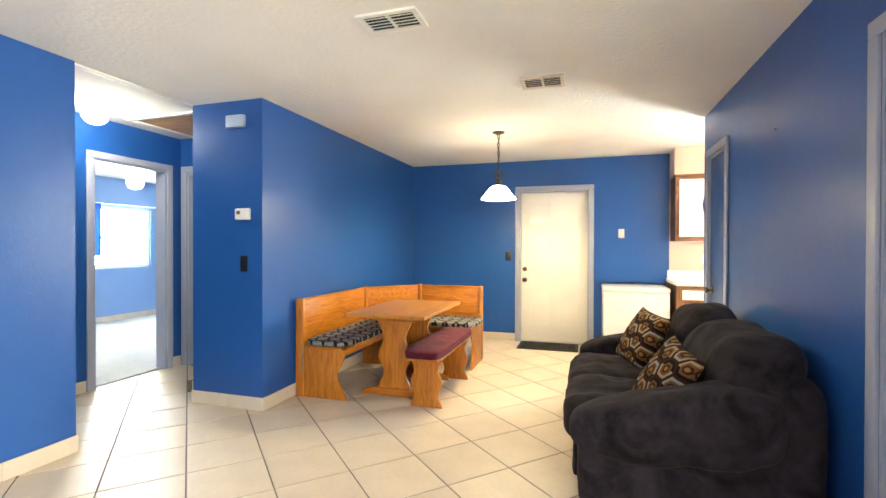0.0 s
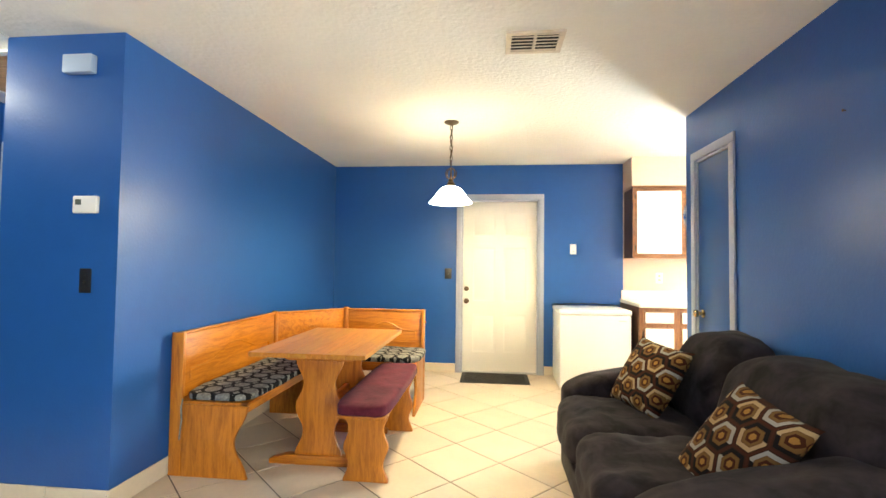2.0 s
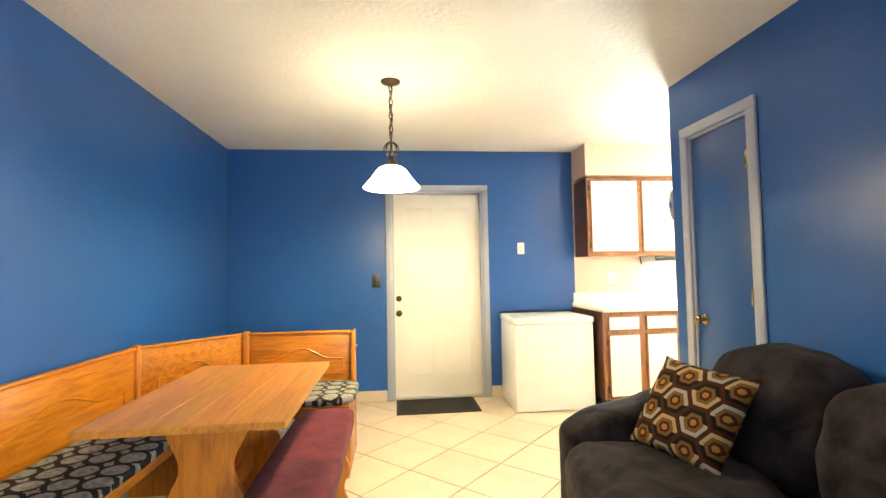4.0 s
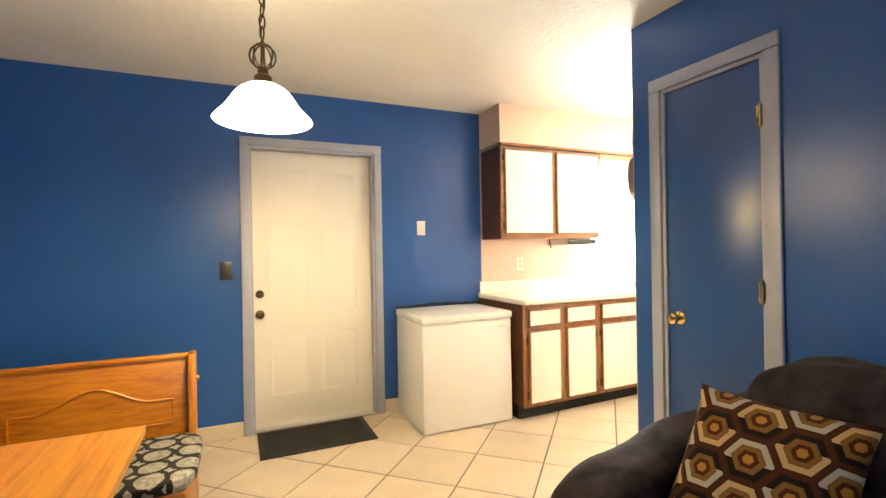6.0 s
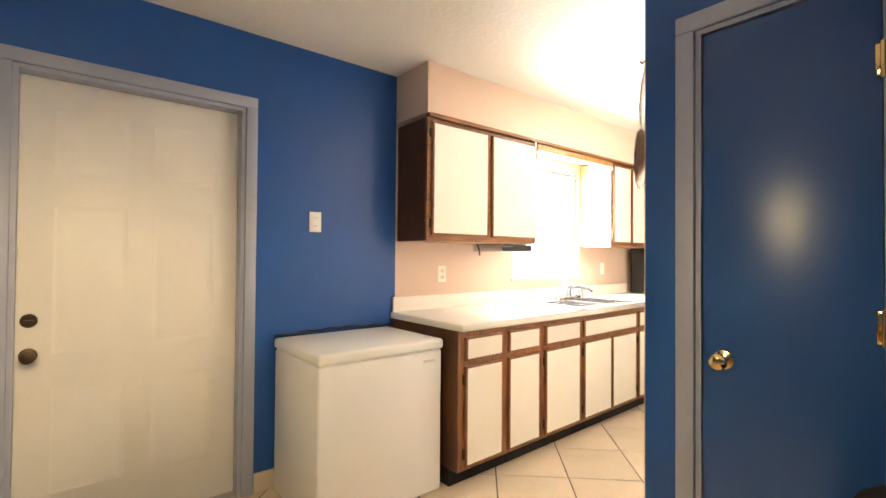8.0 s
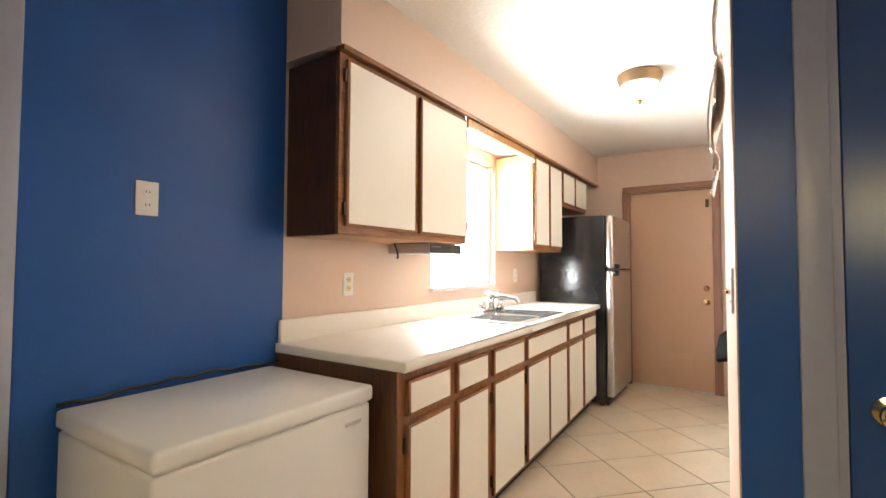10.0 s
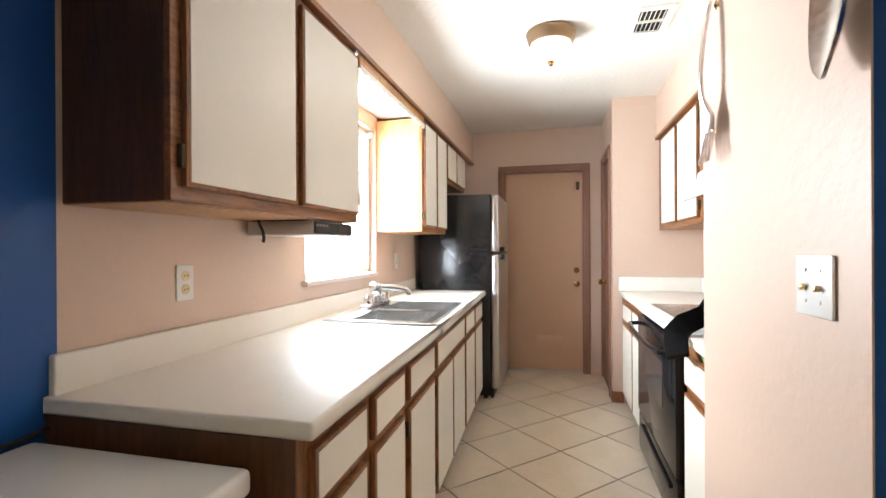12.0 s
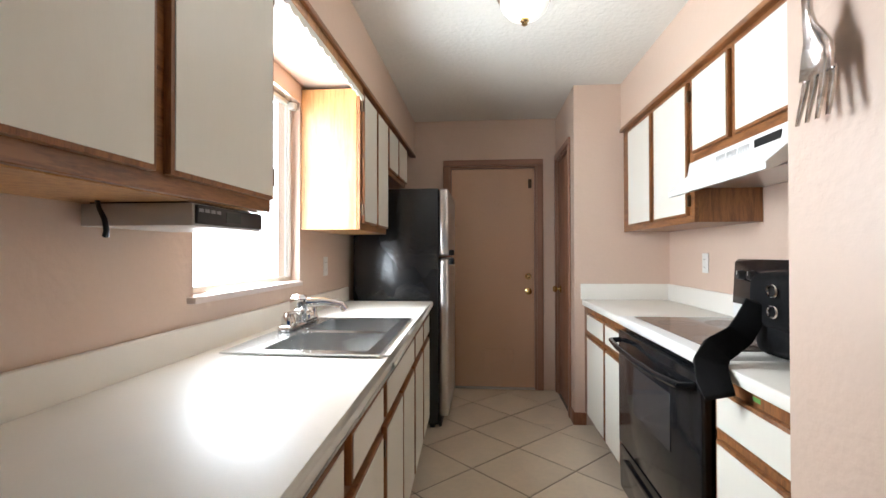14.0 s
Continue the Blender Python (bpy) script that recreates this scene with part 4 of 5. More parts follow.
CUSH = "seat cushions on the corner bench"
t = thing("seat_cushion", "flat black cushion printed with grey discs on the long bench", "cushion", (0.3, -2.25, 0.438), CUSH)
part("cover", puff(0.085, 0.525, -2.885, -1.63, 0.4385, 0.492, 6, 0.006, 7, 18, 1.0), PEBBLE, t)
part("tie", tube([(0.105, -2.876, 0.45), (0.100, -2.882, 0.40), (0.106, -2.884, 0.33), (0.098, -2.882, 0.27), (0.095, -2.884, 0.215)], 0.005, 6), PEBBLE, t, "hanging cloth tie")
t = thing("seat_cushion", "flat black cushion printed with grey discs on the short bench", "cushion", (0.95, -1.4, 0.438), CUSH)
part("cover", puff(0.55, 1.315, -1.665, -1.145, 0.4385, 0.492, 6, 0.006, 7, 18, 2.0), PEBBLE, t)


def trestle(width, height, waist):
    """The outline of a sawn trestle leg, alike on both sides."""
    right = []
    for k in range(25):
        f = k / 24
        bulge = 0.5 + 0.5 * math.cos(4 * math.pi * f)
        right.append((width / 2 - waist * (1 - bulge) * (1.0 if 0.08 < f < 0.92 else 0.3), height * f))
    return right + [(-x, z) for x, z in reversed(right)]


dt = thing("dining_table", "orange pine trestle table with a plank top", "table", (0.83, -2.28, 0))
for k in range(6):
    part("plank", box(0.478 + 0.1175 * k, 0.478 + 0.1175 * (k + 1) - 0.0003, -2.835, -1.745, 0.700, 0.727, 0.0008, 1), timber("orange_pine_plank", (0.56 - 0.04 * (k % 3), 0.235 - 0.02 * (k % 2), 0.028), (0.36 - 0.03 * (k % 2), 0.125, 0.011), 0.34, (4.2 + 0.4 * k, 0.40, 4), False, 0.25), dt)
for y in (-2.60, -2.02):
    part("trestle_leg", prism(trestle(0.30, 0.585, 0.050), 0.030, Matrix.Translation((0.83, y - 0.015, 0.058)), 0.005), PINE_Z, dt)
    part("foot", prism([(-0.31, 0), (0.31, 0), (0.31, 0.025), (0.20, 0.058), (-0.20, 0.058), (-0.31, 0.025)], 0.062, Matrix.Translation((0.83, y - 0.031, 0)), 0.004), PINE_X, dt)
    part("cleat", prism([(-0.27, 0.057), (0.27, 0.057), (0.27, 0.03), (0.20, 0), (-0.20, 0), (-0.27, 0.03)], 0.05, Matrix.Translation((0.83, y - 0.025, 0.643)), 0.003), PINE_X, dt)
part("stretcher", box(0.815, 0.845, -2.585, -2.035, 0.26, 0.36, 0.005), PINE_Y, dt)

sb = thing("bench", "small pine bench with a wine-red padded seat", "bench", (1.19, -2.36, 0))
for y in (-2.79, -1.96):
    part("leg", prism(trestle(0.265, 0.395, 0.030), 0.027, Matrix.Translation((1.185, y - 0.013, 0)), 0.004), PINE_Z, sb)
part("rail", box(1.172, 1.198, -2.775, -1.975, 0.28, 0.36, 0.004), PINE_Y, sb)
part("seat_board", box(1.055, 1.325, -2.93, -1.84, 0.3955, 0.414, 0.004), PINE_Y, sb)
part("padded_seat", puff(1.035, 1.345, -2.965, -1.815, 0.4105, 0.487, 7, 0.004, 8, 16, 4.0), WINE, sb, "wine-red suede padded seat")


# ---- sofa ----
so = thing("sofa", "overstuffed charcoal suede two-seat sofa against the wall", "sofa", (2.82, -3.08, 0))
part("base", puff(2.36, 3.22, -3.88, -2.27, 0.03, 0.36, 12, 0.006, 4, 14, 1.0), SUEDE, so)
part("front_panel", puff(2.335, 2.42, -3.70, -2.43, 0.035, 0.20, 8, 0.006, 6, 14, 7.5), SUEDE, so)


def arm_shape(q):
    # the roll droops at the front and rises towards the back
    f = (q.x - 2.36) / 0.9
    return Vector((q.x, q.y - (0.08 * f if q.y < -3.3 else 0), q.z + ((0.26 if q.y < -3.3 else 0.20) * f - 0.02) * max(0.0, (q.z - 0.2) / 0.4)))


for name, y0, y1, sd in (("far", -2.48, -2.215, 3.0), ("near", -4.05, -3.71, 9.0)):
    a = part("arm", puff(2.37, 3.26, y0 + 0.03, y1 - 0.03, 0.03, 0.50, 9, 0.010, 4, 16, sd), SUEDE, so)
    part("arm_pad", puff(2.36 if name == "far" else 2.335, 3.22, y0, y1, 0.28, 0.548 if name == "far" else 0.535, 3.4, 0.015, 4.2, 20, sd + 1, arm_shape), SUEDE, a)
part("seat_cushion", puff(2.285, 2.98, -3.72, -3.075, 0.21, 0.475, 4.5, 0.022, 5, 20, 5.0), SUEDE, so)
part("seat_cushion", puff(2.290, 2.98, -3.085, -2.43, 0.21, 0.470, 4.5, 0.022, 5, 20, 6.2), SUEDE, so)
part("back_frame", puff(3.06, 3.385, -4.02, -2.26, 0.03, 0.72, 9, 0.008, 4, 16, 2.0), SUEDE, so)


def lean(q):
    return Vector((q.x + 0.22 * (q.z - 0.40), q.y, q.z))


part("back_cushion", puff(2.89, 3.31, -3.97, -3.01, 0.40, 0.872, 3.2, 0.026, 4, 20, 8.0, lean), SUEDE, so)
part("back_cushion", puff(2.91, 3.28, -3.06, -2.43, 0.38, 0.895, 2.9, 0.026, 4, 20, 11.0, lean), SUEDE, so)
for fx in (2.44, 3.20):
    for fy in (-3.84, -2.30):
        part("foot", lathe([(0.03, 0), (0.03, 0.045), (0, 0.045)], 12, Matrix.Translation((fx, fy, 0))), PLASTIC_BLACK, so)


def throw_pillow(label, centre, e1, e2, thick=0.075, seed=0.0):
    """A square stuffed pillow spanned by the half-edges e1 and e2."""
    t = thing("throw_pillow", label, "pillow", centre, "patterned pillows on the sofa")
    e1, e2 = Vector(e1), Vector(e2)
    n = e1.cross(e2).normalized()
    bm = bmesh.new()
    layer = bm.loops.layers.uv.new("UVMap")
    N = 20
    for side in (1, -1):
        grid = []
        for i in range(N + 1):
            row = []
            for j in range(N + 1):
                u, v = 2 * i / N - 1, 2 * j / N - 1
                pinch = 1 - 0.07 * (1 - abs(u) ** 3) * abs(v) ** 2
                pinch2 = 1 - 0.07 * (1 - abs(v) ** 3) * abs(u) ** 2
                h = thick * ((1 - u * u) * (1 - v * v)) ** 0.42 + 0.003
                p = Vector(centre) + e1 * u * pinch2 + e2 * v * pinch + n * side * (h + 0.006 * noise.noise(Vector((u * 2 + seed, v * 2, side))) * (1 - u * u))
                row.append((bm.verts.new(p), (v * 0.5 + 0.62, u * 0.5 + 0.55)))
            grid.append(row)
        for i in range(N):
            for j in range(N):
                quad = [grid[i][j], grid[i + 1][j], grid[i + 1][j + 1], grid[i][j + 1]]
                f = bm.faces.new([q[0] for q in quad])
                for loop, q in zip(f.loops, quad):
                    loop[layer].uv = q[1]
    bmesh.ops.remove_doubles(bm, verts=bm.verts[:], dist=0.0075)
    bmesh.ops.recalc_face_normals(bm, faces=bm.faces[:])
    part("cover", bm, HEX, t, smooth=70)
    return t


throw_pillow("brown throw pillow with gold and white hexagons against the arm", (2.79, -2.69, 0.635), (0.065, -0.205, -0.012), (-0.100, 0.0, -0.185), seed=1.0)
throw_pillow("brown throw pillow with gold and white hexagons lying tipped", (2.80, -3.625, 0.590), (0.035, -0.172, -0.035), (-0.105, 0.060, -0.192), seed=5.0)


# ---- lamps ----
SHADE = glowing("lit_alabaster_glass", (1.0, 0.86, 0.62), 9.0)
DOME = glowing("lit_dome_glass", (1.0, 0.92, 0.80), 1.5)
pl = thing("pendant_lamp", "bronze chain pendant with a glowing white bell shade", "lamp", (1.56, -1.67, 2.44))
M = Matrix.Translation((1.56, -1.67, 0))
part("canopy", lathe([(0, 2.439), (0.062, 2.439), (0.060, 2.430), (0.030, 2.418), (0.010, 2.412), (0, 2.411)], 24, M), BRONZE, pl)
for k in range(8):
    z = 2.395 - 0.0430 * k
    ring = [(0.011 * math.cos(a), 0.0, 0.026 * math.sin(a)) for a in [2 * math.pi * i / 12 for i in range(12)]]
    bm = tube(ring, 0.0035, 6, True)
    bm.transform(M @ Matrix.Translation((0, 0, z)) @ Matrix.Rotation(radians(90 * (k % 2) + 25), 4, "Z"))
    part("chain_link", bm, BRONZE, pl)
part("cord", tube([(1.56 + 0.010 * math.sin(k * 1.3), -1.67 + 0.010 * math.cos(k * 1.3), 2.415 - 0.0362 * k) for k in range(11)], 0.003, 6), BRONZE, pl)
for k in range(4):
    a = math.pi / 4 * k
    pts = [(0.046 * math.cos(b) * math.cos(a), 0.046 * math.cos(b) * math.sin(a), 2.007 + 0.046 * math.sin(b)) for b in [2 * math.pi * i / 20 for i in range(20)]]
    bm = tube(pts, 0.0035, 6, True)
    bm.transform(M)
    part("cage_ring", bm, BRONZE, pl)
part("stem", lathe([(0, 2.062), (0.008, 2.062), (0.008, 1.972), (0.018, 1.963), (0.021, 1.940), (0.031, 1.932), (0.033, 1.909), (0.040, 1.901), (0.040, 1.896), (0, 1.896)], 18, M), BRONZE, pl)
bell = [(0.96 * r, z + 1.767) for r, z in [(0.036, 0.134), (0.062, 0.129), (0.088, 0.114), (0.104, 0.096), (0.120, 0.074), (0.135, 0.052), (0.155, 0.029), (0.174, 0.011), (0.182, 0.0), (0.178, -0.004), (0.168, 0.006), (0.148, 0.026), (0.128, 0.050), (0.113, 0.072), (0.097, 0.093), (0.082, 0.109), (0.058, 0.123), (0.036, 0.128)]]
shade = part("shade", lathe(bell, 36, M), SHADE, pl, "glowing white glass bell shade")

kl = thing("ceiling_lamp", "flush dome ceiling lamp with a brushed ring and finial", "lamp", (5.155, -1.155, 2.44))
M = Matrix.Translation((5.155, -1.155, 0))
part("ring", lathe([(0.08, 2.439), (0.132, 2.439), (0.137, 2.430), (0.133, 2.412), (0.128, 2.404), (0.125, 2.386), (0.118, 2.373), (0.108, 2.370), (0.08, 2.376)], 32, M), paint("brushed_bronze_ring", (0.27, 0.18, 0.10), 0.35, 0.6, var=0.08, bump=0), kl)
dome = part("glass_dome", lathe([(0.110, 2.374), (0.108, 2.352), (0.096, 2.324), (0.070, 2.298), (0.032, 2.284), (0, 2.282)], 32, M), DOME, kl, "glowing frosted glass dome")
dome.visible_shadow = False
part("finial", lathe([(0, 2.286), (0.019, 2.283), (0.021, 2.274), (0.011, 2.267), (0.014, 2.259), (0, 2.250)], 14, M), BRASS, kl)

hl = thing("ceiling_lamp", "small glowing globe lamp on the hall ceiling", "lamp", (-1.36, -3.57, 2.44))
M = Matrix.Translation((-1.36, -3.57, 0))
part("collar", lathe([(0, 2.441), (0.06, 2.441), (0.055, 2.41), (0.04, 2.40), (0, 2.40)], 20, M), PLASTIC, hl)
globe = part("globe", lathe([(0.04, 2.405), (0.07, 2.39), (0.09, 2.35), (0.085, 2.31), (0.06, 2.28), (0.03, 2.265), (0, 2.262)], 24, M), glowing("lit_globe_glass", (1.0, 0.95, 0.88), 9.0), hl, "glowing white globe")
globe.visible_shadow = False

fan = thing("ceiling_fan", "white ceiling fan with a lit glass bowl in the bedroom", "fan", (-3.0, -1.9, 2.44))
M = Matrix.Translation((-3.0, -1.9, 0))
part("downrod", lathe([(0, 2.439), (0.06, 2.439), (0.05, 2.40), (0.015, 2.39), (0.015, 2.33), (0, 2.33)], 18, M), WHITE, fan)
part("motor", lathe([(0, 2.33), (0.08, 2.33), (0.10, 2.30), (0.10, 2.25), (0.06, 2.22), (0, 2.22)], 24, M), WHITE, fan)
for k in range(5):
    bm = box(0.12, 0.62, -0.06, 0.06, 2.265, 2.273, 0.003)
    bm.transform(M @ Matrix.Rotation(radians(72 * k + 20), 4, "Z"))
    part("blade", bm, WHITE, fan)
bowl_glass = part("light_bowl", lathe([(0.05, 2.22), (0.055, 2.14), (0.09, 2.12), (0.10, 2.07), (0.07, 2.01), (0, 1.99)], 24, M), DOME, fan)
bowl_glass.visible_shadow = False


# ---- ceiling grilles and hatch ----
def ceiling_vent(x0, x1, y0, y1, label, metal, b=0.028, n=5, tilt=38):
    """A louvred grille in two halves with n tilted slats in a frame of breadth b."""
    t = thing("ceiling_vent", label, "vent", ((x0 + x1) / 2, (y0 + y1) / 2, H))
    # flat plate coloured as the shade inside the duct
    part("backing", box(x0 + b, x1 - b, y0 + b, y1 - b, H - 0.003, H - 0.001), DARK, t, "near-black plate that paints in the duct shade")
    bm = boxes((x0, x1, y0, y0 + b, H - 0.012, H - 0.0005), (x0, x1, y1 - b, y1, H - 0.012, H - 0.0005), (x0, x0 + b, y0 + b, y1 - b, H - 0.012, H - 0.0005), (x1 - b, x1, y0 + b, y1 - b, H - 0.012, H - 0.0005))
    part("frame", bm, metal, t)
    cx = (x0 + x1) / 2
    part("divider", box(cx - 0.008, cx + 0.008, y0 + b, y1 - b, H - 0.013, H - 0.003, 0.002, 1), metal, t)
    wide = min(0.010, 0.36 * (y1 - y0 - 2 * b) / n)
    for k in range(n):
        bm = box(x0 + b, x1 - b, -wide, wide, -0.0012, 0.0012)
        bm.transform(Matrix.Translation((0, y0 + b + (y1 - y0 - 2 * b) * (k + 0.5) / n, H - 0.011)) @ Matrix.Rotation(radians(tilt), 4, "X"))
        part("slat", bm, metal, t)


STAINED = paint("stained_vent_enamel", (0.62, 0.52, 0.41), 0.45, var=0.22, scale=9, fine=40, bump=0.03)
ceiling_vent(1.300, 1.620, -4.210, -4.005, "white metal ceiling grille with dark slots", WHITE)
ceiling_vent(1.965, 2.262, -3.120, -2.888, "white metal ceiling grille with a stained tan edge", STAINED, 0.028, 5, 16)
ceiling_vent(4.985, 5.298, -1.765, -1.560, "white metal kitchen ceiling grille", WHITE, 0.036, 6, -58)
at = thing("attic_hatch", "bare brown plywood attic hatch framed in white trim", "hatch", (-1.2, -2.8, H))
part("panel", box(-1.52, -0.80, -3.10, -2.46, H - 0.006, H + 0.0015), timber("bare_plywood", (0.50, 0.30, 0.15), (0.30, 0.16, 0.08), 0.7, (0.6, 4, 4), True, 0.0), at)
for b in ((-1.58, -0.74, -3.15, -3.10), (-1.58, -0.74, -2.46, -2.41), (-1.58, -1.52, -3.10, -2.46), (-0.80, -0.74, -3.10, -2.46)):
    part("trim", box(*b, H - 0.016, H + 0.0015, 0.003), WHITE, at)
t = thing("ceiling_trim", "white trim strip across the hall entrance", "trim", (-0.70, -3.7, H), kind="structure")
part("strip", box(-0.72, -0.66, -4.2, -3.28, H - 0.012, H - 0.0005, 0.003), WHITE, t)


# ---- plates and small fittings ----
def plate(name, label, cat, where, turn, body, w=0.072, h=0.116, kind="outlet", detail=PLASTIC, group=""):
    """A wall plate that faces -y before turning, with its sockets or toggles."""
    t = thing(name, label, cat, (0, 0, 0), group)
    part("plate", box(-w / 2, w / 2, -0.006, 0.0, -h / 2, h / 2, 0.003), body, t)
    if kind == "outlet":
        for dz in (-0.022, 0.022):
            s_ = part("socket", lathe([(0, 0), (0.017, 0), (0.017, 0.002), (0, 0.0022)], 18, Matrix.Translation((0, -0.006, dz)) @ Matrix.Rotation(radians(90), 4, "X")), detail, t)
            for dx in (-0.006, 0.006):
                part("slot", box(dx - 0.0012, dx + 0.0012, -0.0086, -0.0081, dz - 0.004, dz + 0.004), DARK, s_)
    elif kind == "toggle":
        for dx in ((0,) if w < 0.09 else (-0.023, 0.023)):
            part("toggle", box(dx - 0.0035, dx + 0.0035, -0.017, -0.0055, -0.010, 0.002, 0.002), detail, t)
        for dx in ((0,) if w < 0.09 else (-0.023, 0.023)):
            for dz in (-0.030, 0.030):
                part("screw", lathe([(0, 0), (0.004, 0), (0.003, 0.002), (0, 0.002)], 10, Matrix.Translation((dx, -0.006, dz)) @ Matrix.Rotation(radians(90), 4, "X")), body, t)
    t.matrix_basis = pose(*where, 0, 0, turn)
    return t


OUT = "kitchen outlets"
IVORY = paint("ivory_plastic", (0.70, 0.58, 0.34), 0.4, var=0.02, bump=0)
plate("outlet", "white wall outlet above the counter", "outlet", (3.783, -0.001, 1.137), 0, PLASTIC, detail=IVORY, group=OUT)
plate("outlet", "white wall outlet beside the refrigerator", "outlet", (5.819, -0.001, 1.152), 0, PLASTIC, detail=PLASTIC, group=OUT)
plate("outlet", "white wall outlet above the range counter", "outlet", (5.916, -2.279, 1.17), 180, PLASTIC, detail=PLASTIC, group=OUT)
plate("phone_plate", "white wall plate with two jacks above the freezer", "outlet", (2.835, -0.001, 1.454), 0, PLASTIC, detail=PLASTIC)
plate("light_switch", "black double switch plate beside the entry door", "switch", (1.392, -0.001, 1.155), 0, PLASTIC_BLACK, 0.082, 0.125, "toggle", PLASTIC_BLACK)
plate("light_switch", "black switch plate under the thermostat", "switch", (-0.17, -3.271, 1.15), 0, PLASTIC_BLACK, 0.066, 0.125, "toggle", PLASTIC_BLACK)
plate("light_switch", "white double switch plate with brass toggles", "switch", (3.553, -1.6588, 1.168), 183.2, PLASTIC, 0.116, 0.118, "toggle", BRASS)
t = thing("thermostat", "white wall thermostat with a small grey display", "thermostat", (-0.17, -3.27, 1.54))
part("body", box(-0.240, -0.105, -3.297, -3.271, 1.495, 1.585, 0.008, 3), PLASTIC, t)
part("display", box(-0.222, -0.188, -3.2985, -3.2965, 1.538, 1.566, 0.001, 1), paint("grey_display", (0.10, 0.11, 0.09), 0.25, var=0.05, bump=0), t)
t = thing("door_chime", "pale boxy door chime high on the wall", "door chime", (-0.235, -3.27, 2.27))
part("body", box(-0.315, -0.150, -3.312, -3.271, 2.222, 2.318, 0.006, 2), paint("pale_blue_white_plastic", (0.40, 0.50, 0.66), 0.5, var=0.03, bump=0), t)

nl = thing("nail", "small dark nail in the blue painted wall", "nail", (3.405, -3.302, 1.94))
part("head", lathe([(0, -0.004), (0.0025, -0.004), (0.0025, 0.010), (0.006, 0.010), (0.005, 0.013), (0, 0.0135)], 10, Matrix.Translation((3.409, -3.302, 1.940)) @ Matrix.Rotation(radians(-90), 4, "Y")), BRONZE, nl)
dm = thing("door_mat", "black ribbed rubber mat in front of the entry door", "mat", (1.945, -0.27, 0))
part("mat_base", box(1.570, 2.318, -0.465, -0.015, 0.0005, 0.010, 0.004, 2), RUBBER, dm)
for k in range(22):
    y = -0.430 + 0.0185 * k
    part("rib", box(1.612, 2.276, y, y + 0.010, 0.0095, 0.0135, 0.0015, 1), RUBBER, dm)

# under-cabinet radio
ra = thing("radio", "silver under-cabinet radio with a black front panel", "radio", (4.22, -0.18, 1.33))
part("case", box(4.075, 4.400, -0.300, -0.020, 1.297, 1.3505, 0.004, 2), paint("silver_grey_plastic", (0.50, 0.47, 0.45), 0.4, 0.2, var=0.02, bump=0), ra)
part("bracket", boxes((4.08, 4.36, -0.28, -0.04, 1.350, 1.3565)), PLASTIC_BLACK, ra)
fp = part("front_panel", box(4.081, 4.394, -0.308, -0.2995, 1.302, 1.3465, 0.002, 1), PLASTIC_BLACK, ra)
part("display", box(4.20, 4.27, -0.3095, -0.3075, 1.312, 1.338), paint("radio_display", (0.06, 0.07, 0.07), 0.15, var=0.05, bump=0), fp)
for k in range(4):
    part("button", box(4.085 + 0.024 * k, 4.102 + 0.024 * k, -0.3105, -0.3075, 1.330, 1.338, 0.001, 1), paint("grey_button", (0.25, 0.25, 0.25), 0.4, var=0.02, bump=0), fp)
t = thing("power_cord", "dark looped cord hanging below the cabinet", "cable", (4.05, -0.10, 1.35))
part("cord", tube([(4.045, -0.09, 1.356), (4.040, -0.10, 1.335), (4.038, -0.115, 1.31), (4.040, -0.118, 1.285), (4.044, -0.112, 1.272)], [0.005, 0.005, 0.006, 0.006, 0.007], 8), PLASTIC_BLACK, t)

# kitchen window
w = thing("window_1", "white framed kitchen window full of daylight", "window", (4.98, 0.06, 1.09), kind="structure")
for b in ((4.532, 4.552, 0.045, 0.075, 1.092, 2.028), (5.408, 5.428, 0.045, 0.075, 1.092, 2.028), (4.552, 5.408, 0.045, 0.075, 1.092, 1.112), (4.552, 5.408, 0.045, 0.075, 2.008, 2.028)):
    part("window_frame", box(*b, 0.003), WHITE, w)
glass = bpy.data.materials.new("window_glass")
nt, b = nodes_of(glass)
b.inputs["Transmission Weight"].default_value, b.inputs["Roughness"].default_value, b.inputs["IOR"].default_value = 1.0, 0.0, 1.01
pane = part("pane", box(4.552, 5.408, 0.058, 0.062, 1.112, 2.008), glass, w)
pane.visible_shadow = False
part("window_sill", box(4.497, 5.395, -0.032, 0.044, 1.066, 1.0895, 0.004), paint("pale_sill_paint", (0.70, 0.60, 0.55), 0.4, var=0.04, bump=0.03), w)
part("blind_bracket", box(5.385, 5.425, 0.012, 0.045, 1.985, 2.020, 0.003), PLASTIC, w)
SKYGLOW = glowing("bright_hazy_sky", (0.96, 0.98, 1.0), 15.0, (0.8, 0.8, 0.8))
structure("backdrop_kitchen", boxes((3.0, 16.0, 1.90, 1.92, -0.3, 4.5)), SKYGLOW, "bright hazy daylight outside the kitchen window", category="sky")
structure("backdrop_bedroom", boxes((-6.62, -6.60, -2.6, 1.9, 0.2, 3.2)), SKYGLOW, "bright hazy daylight outside the bedroom window", category="sky")
w = thing("window_2", "white framed bedroom window full of daylight", "window", (-5.33, -0.35, 0.9), kind="structure")
for b in ((-5.36, -5.31, -0.948, -0.90, 0.902, 1.948), (-5.36, -5.31, 0.20, 0.248, 0.902, 1.948), (-5.36, -5.31, -0.90, 0.20, 0.902, 0.95), (-5.36, -5.31, -0.90, 0.20, 1.90, 1.948), (-5.355, -5.315, -0.90, 0.20, 1.41, 1.44)):
    part("window_frame", box(*b, 0.004), WHITE, w)
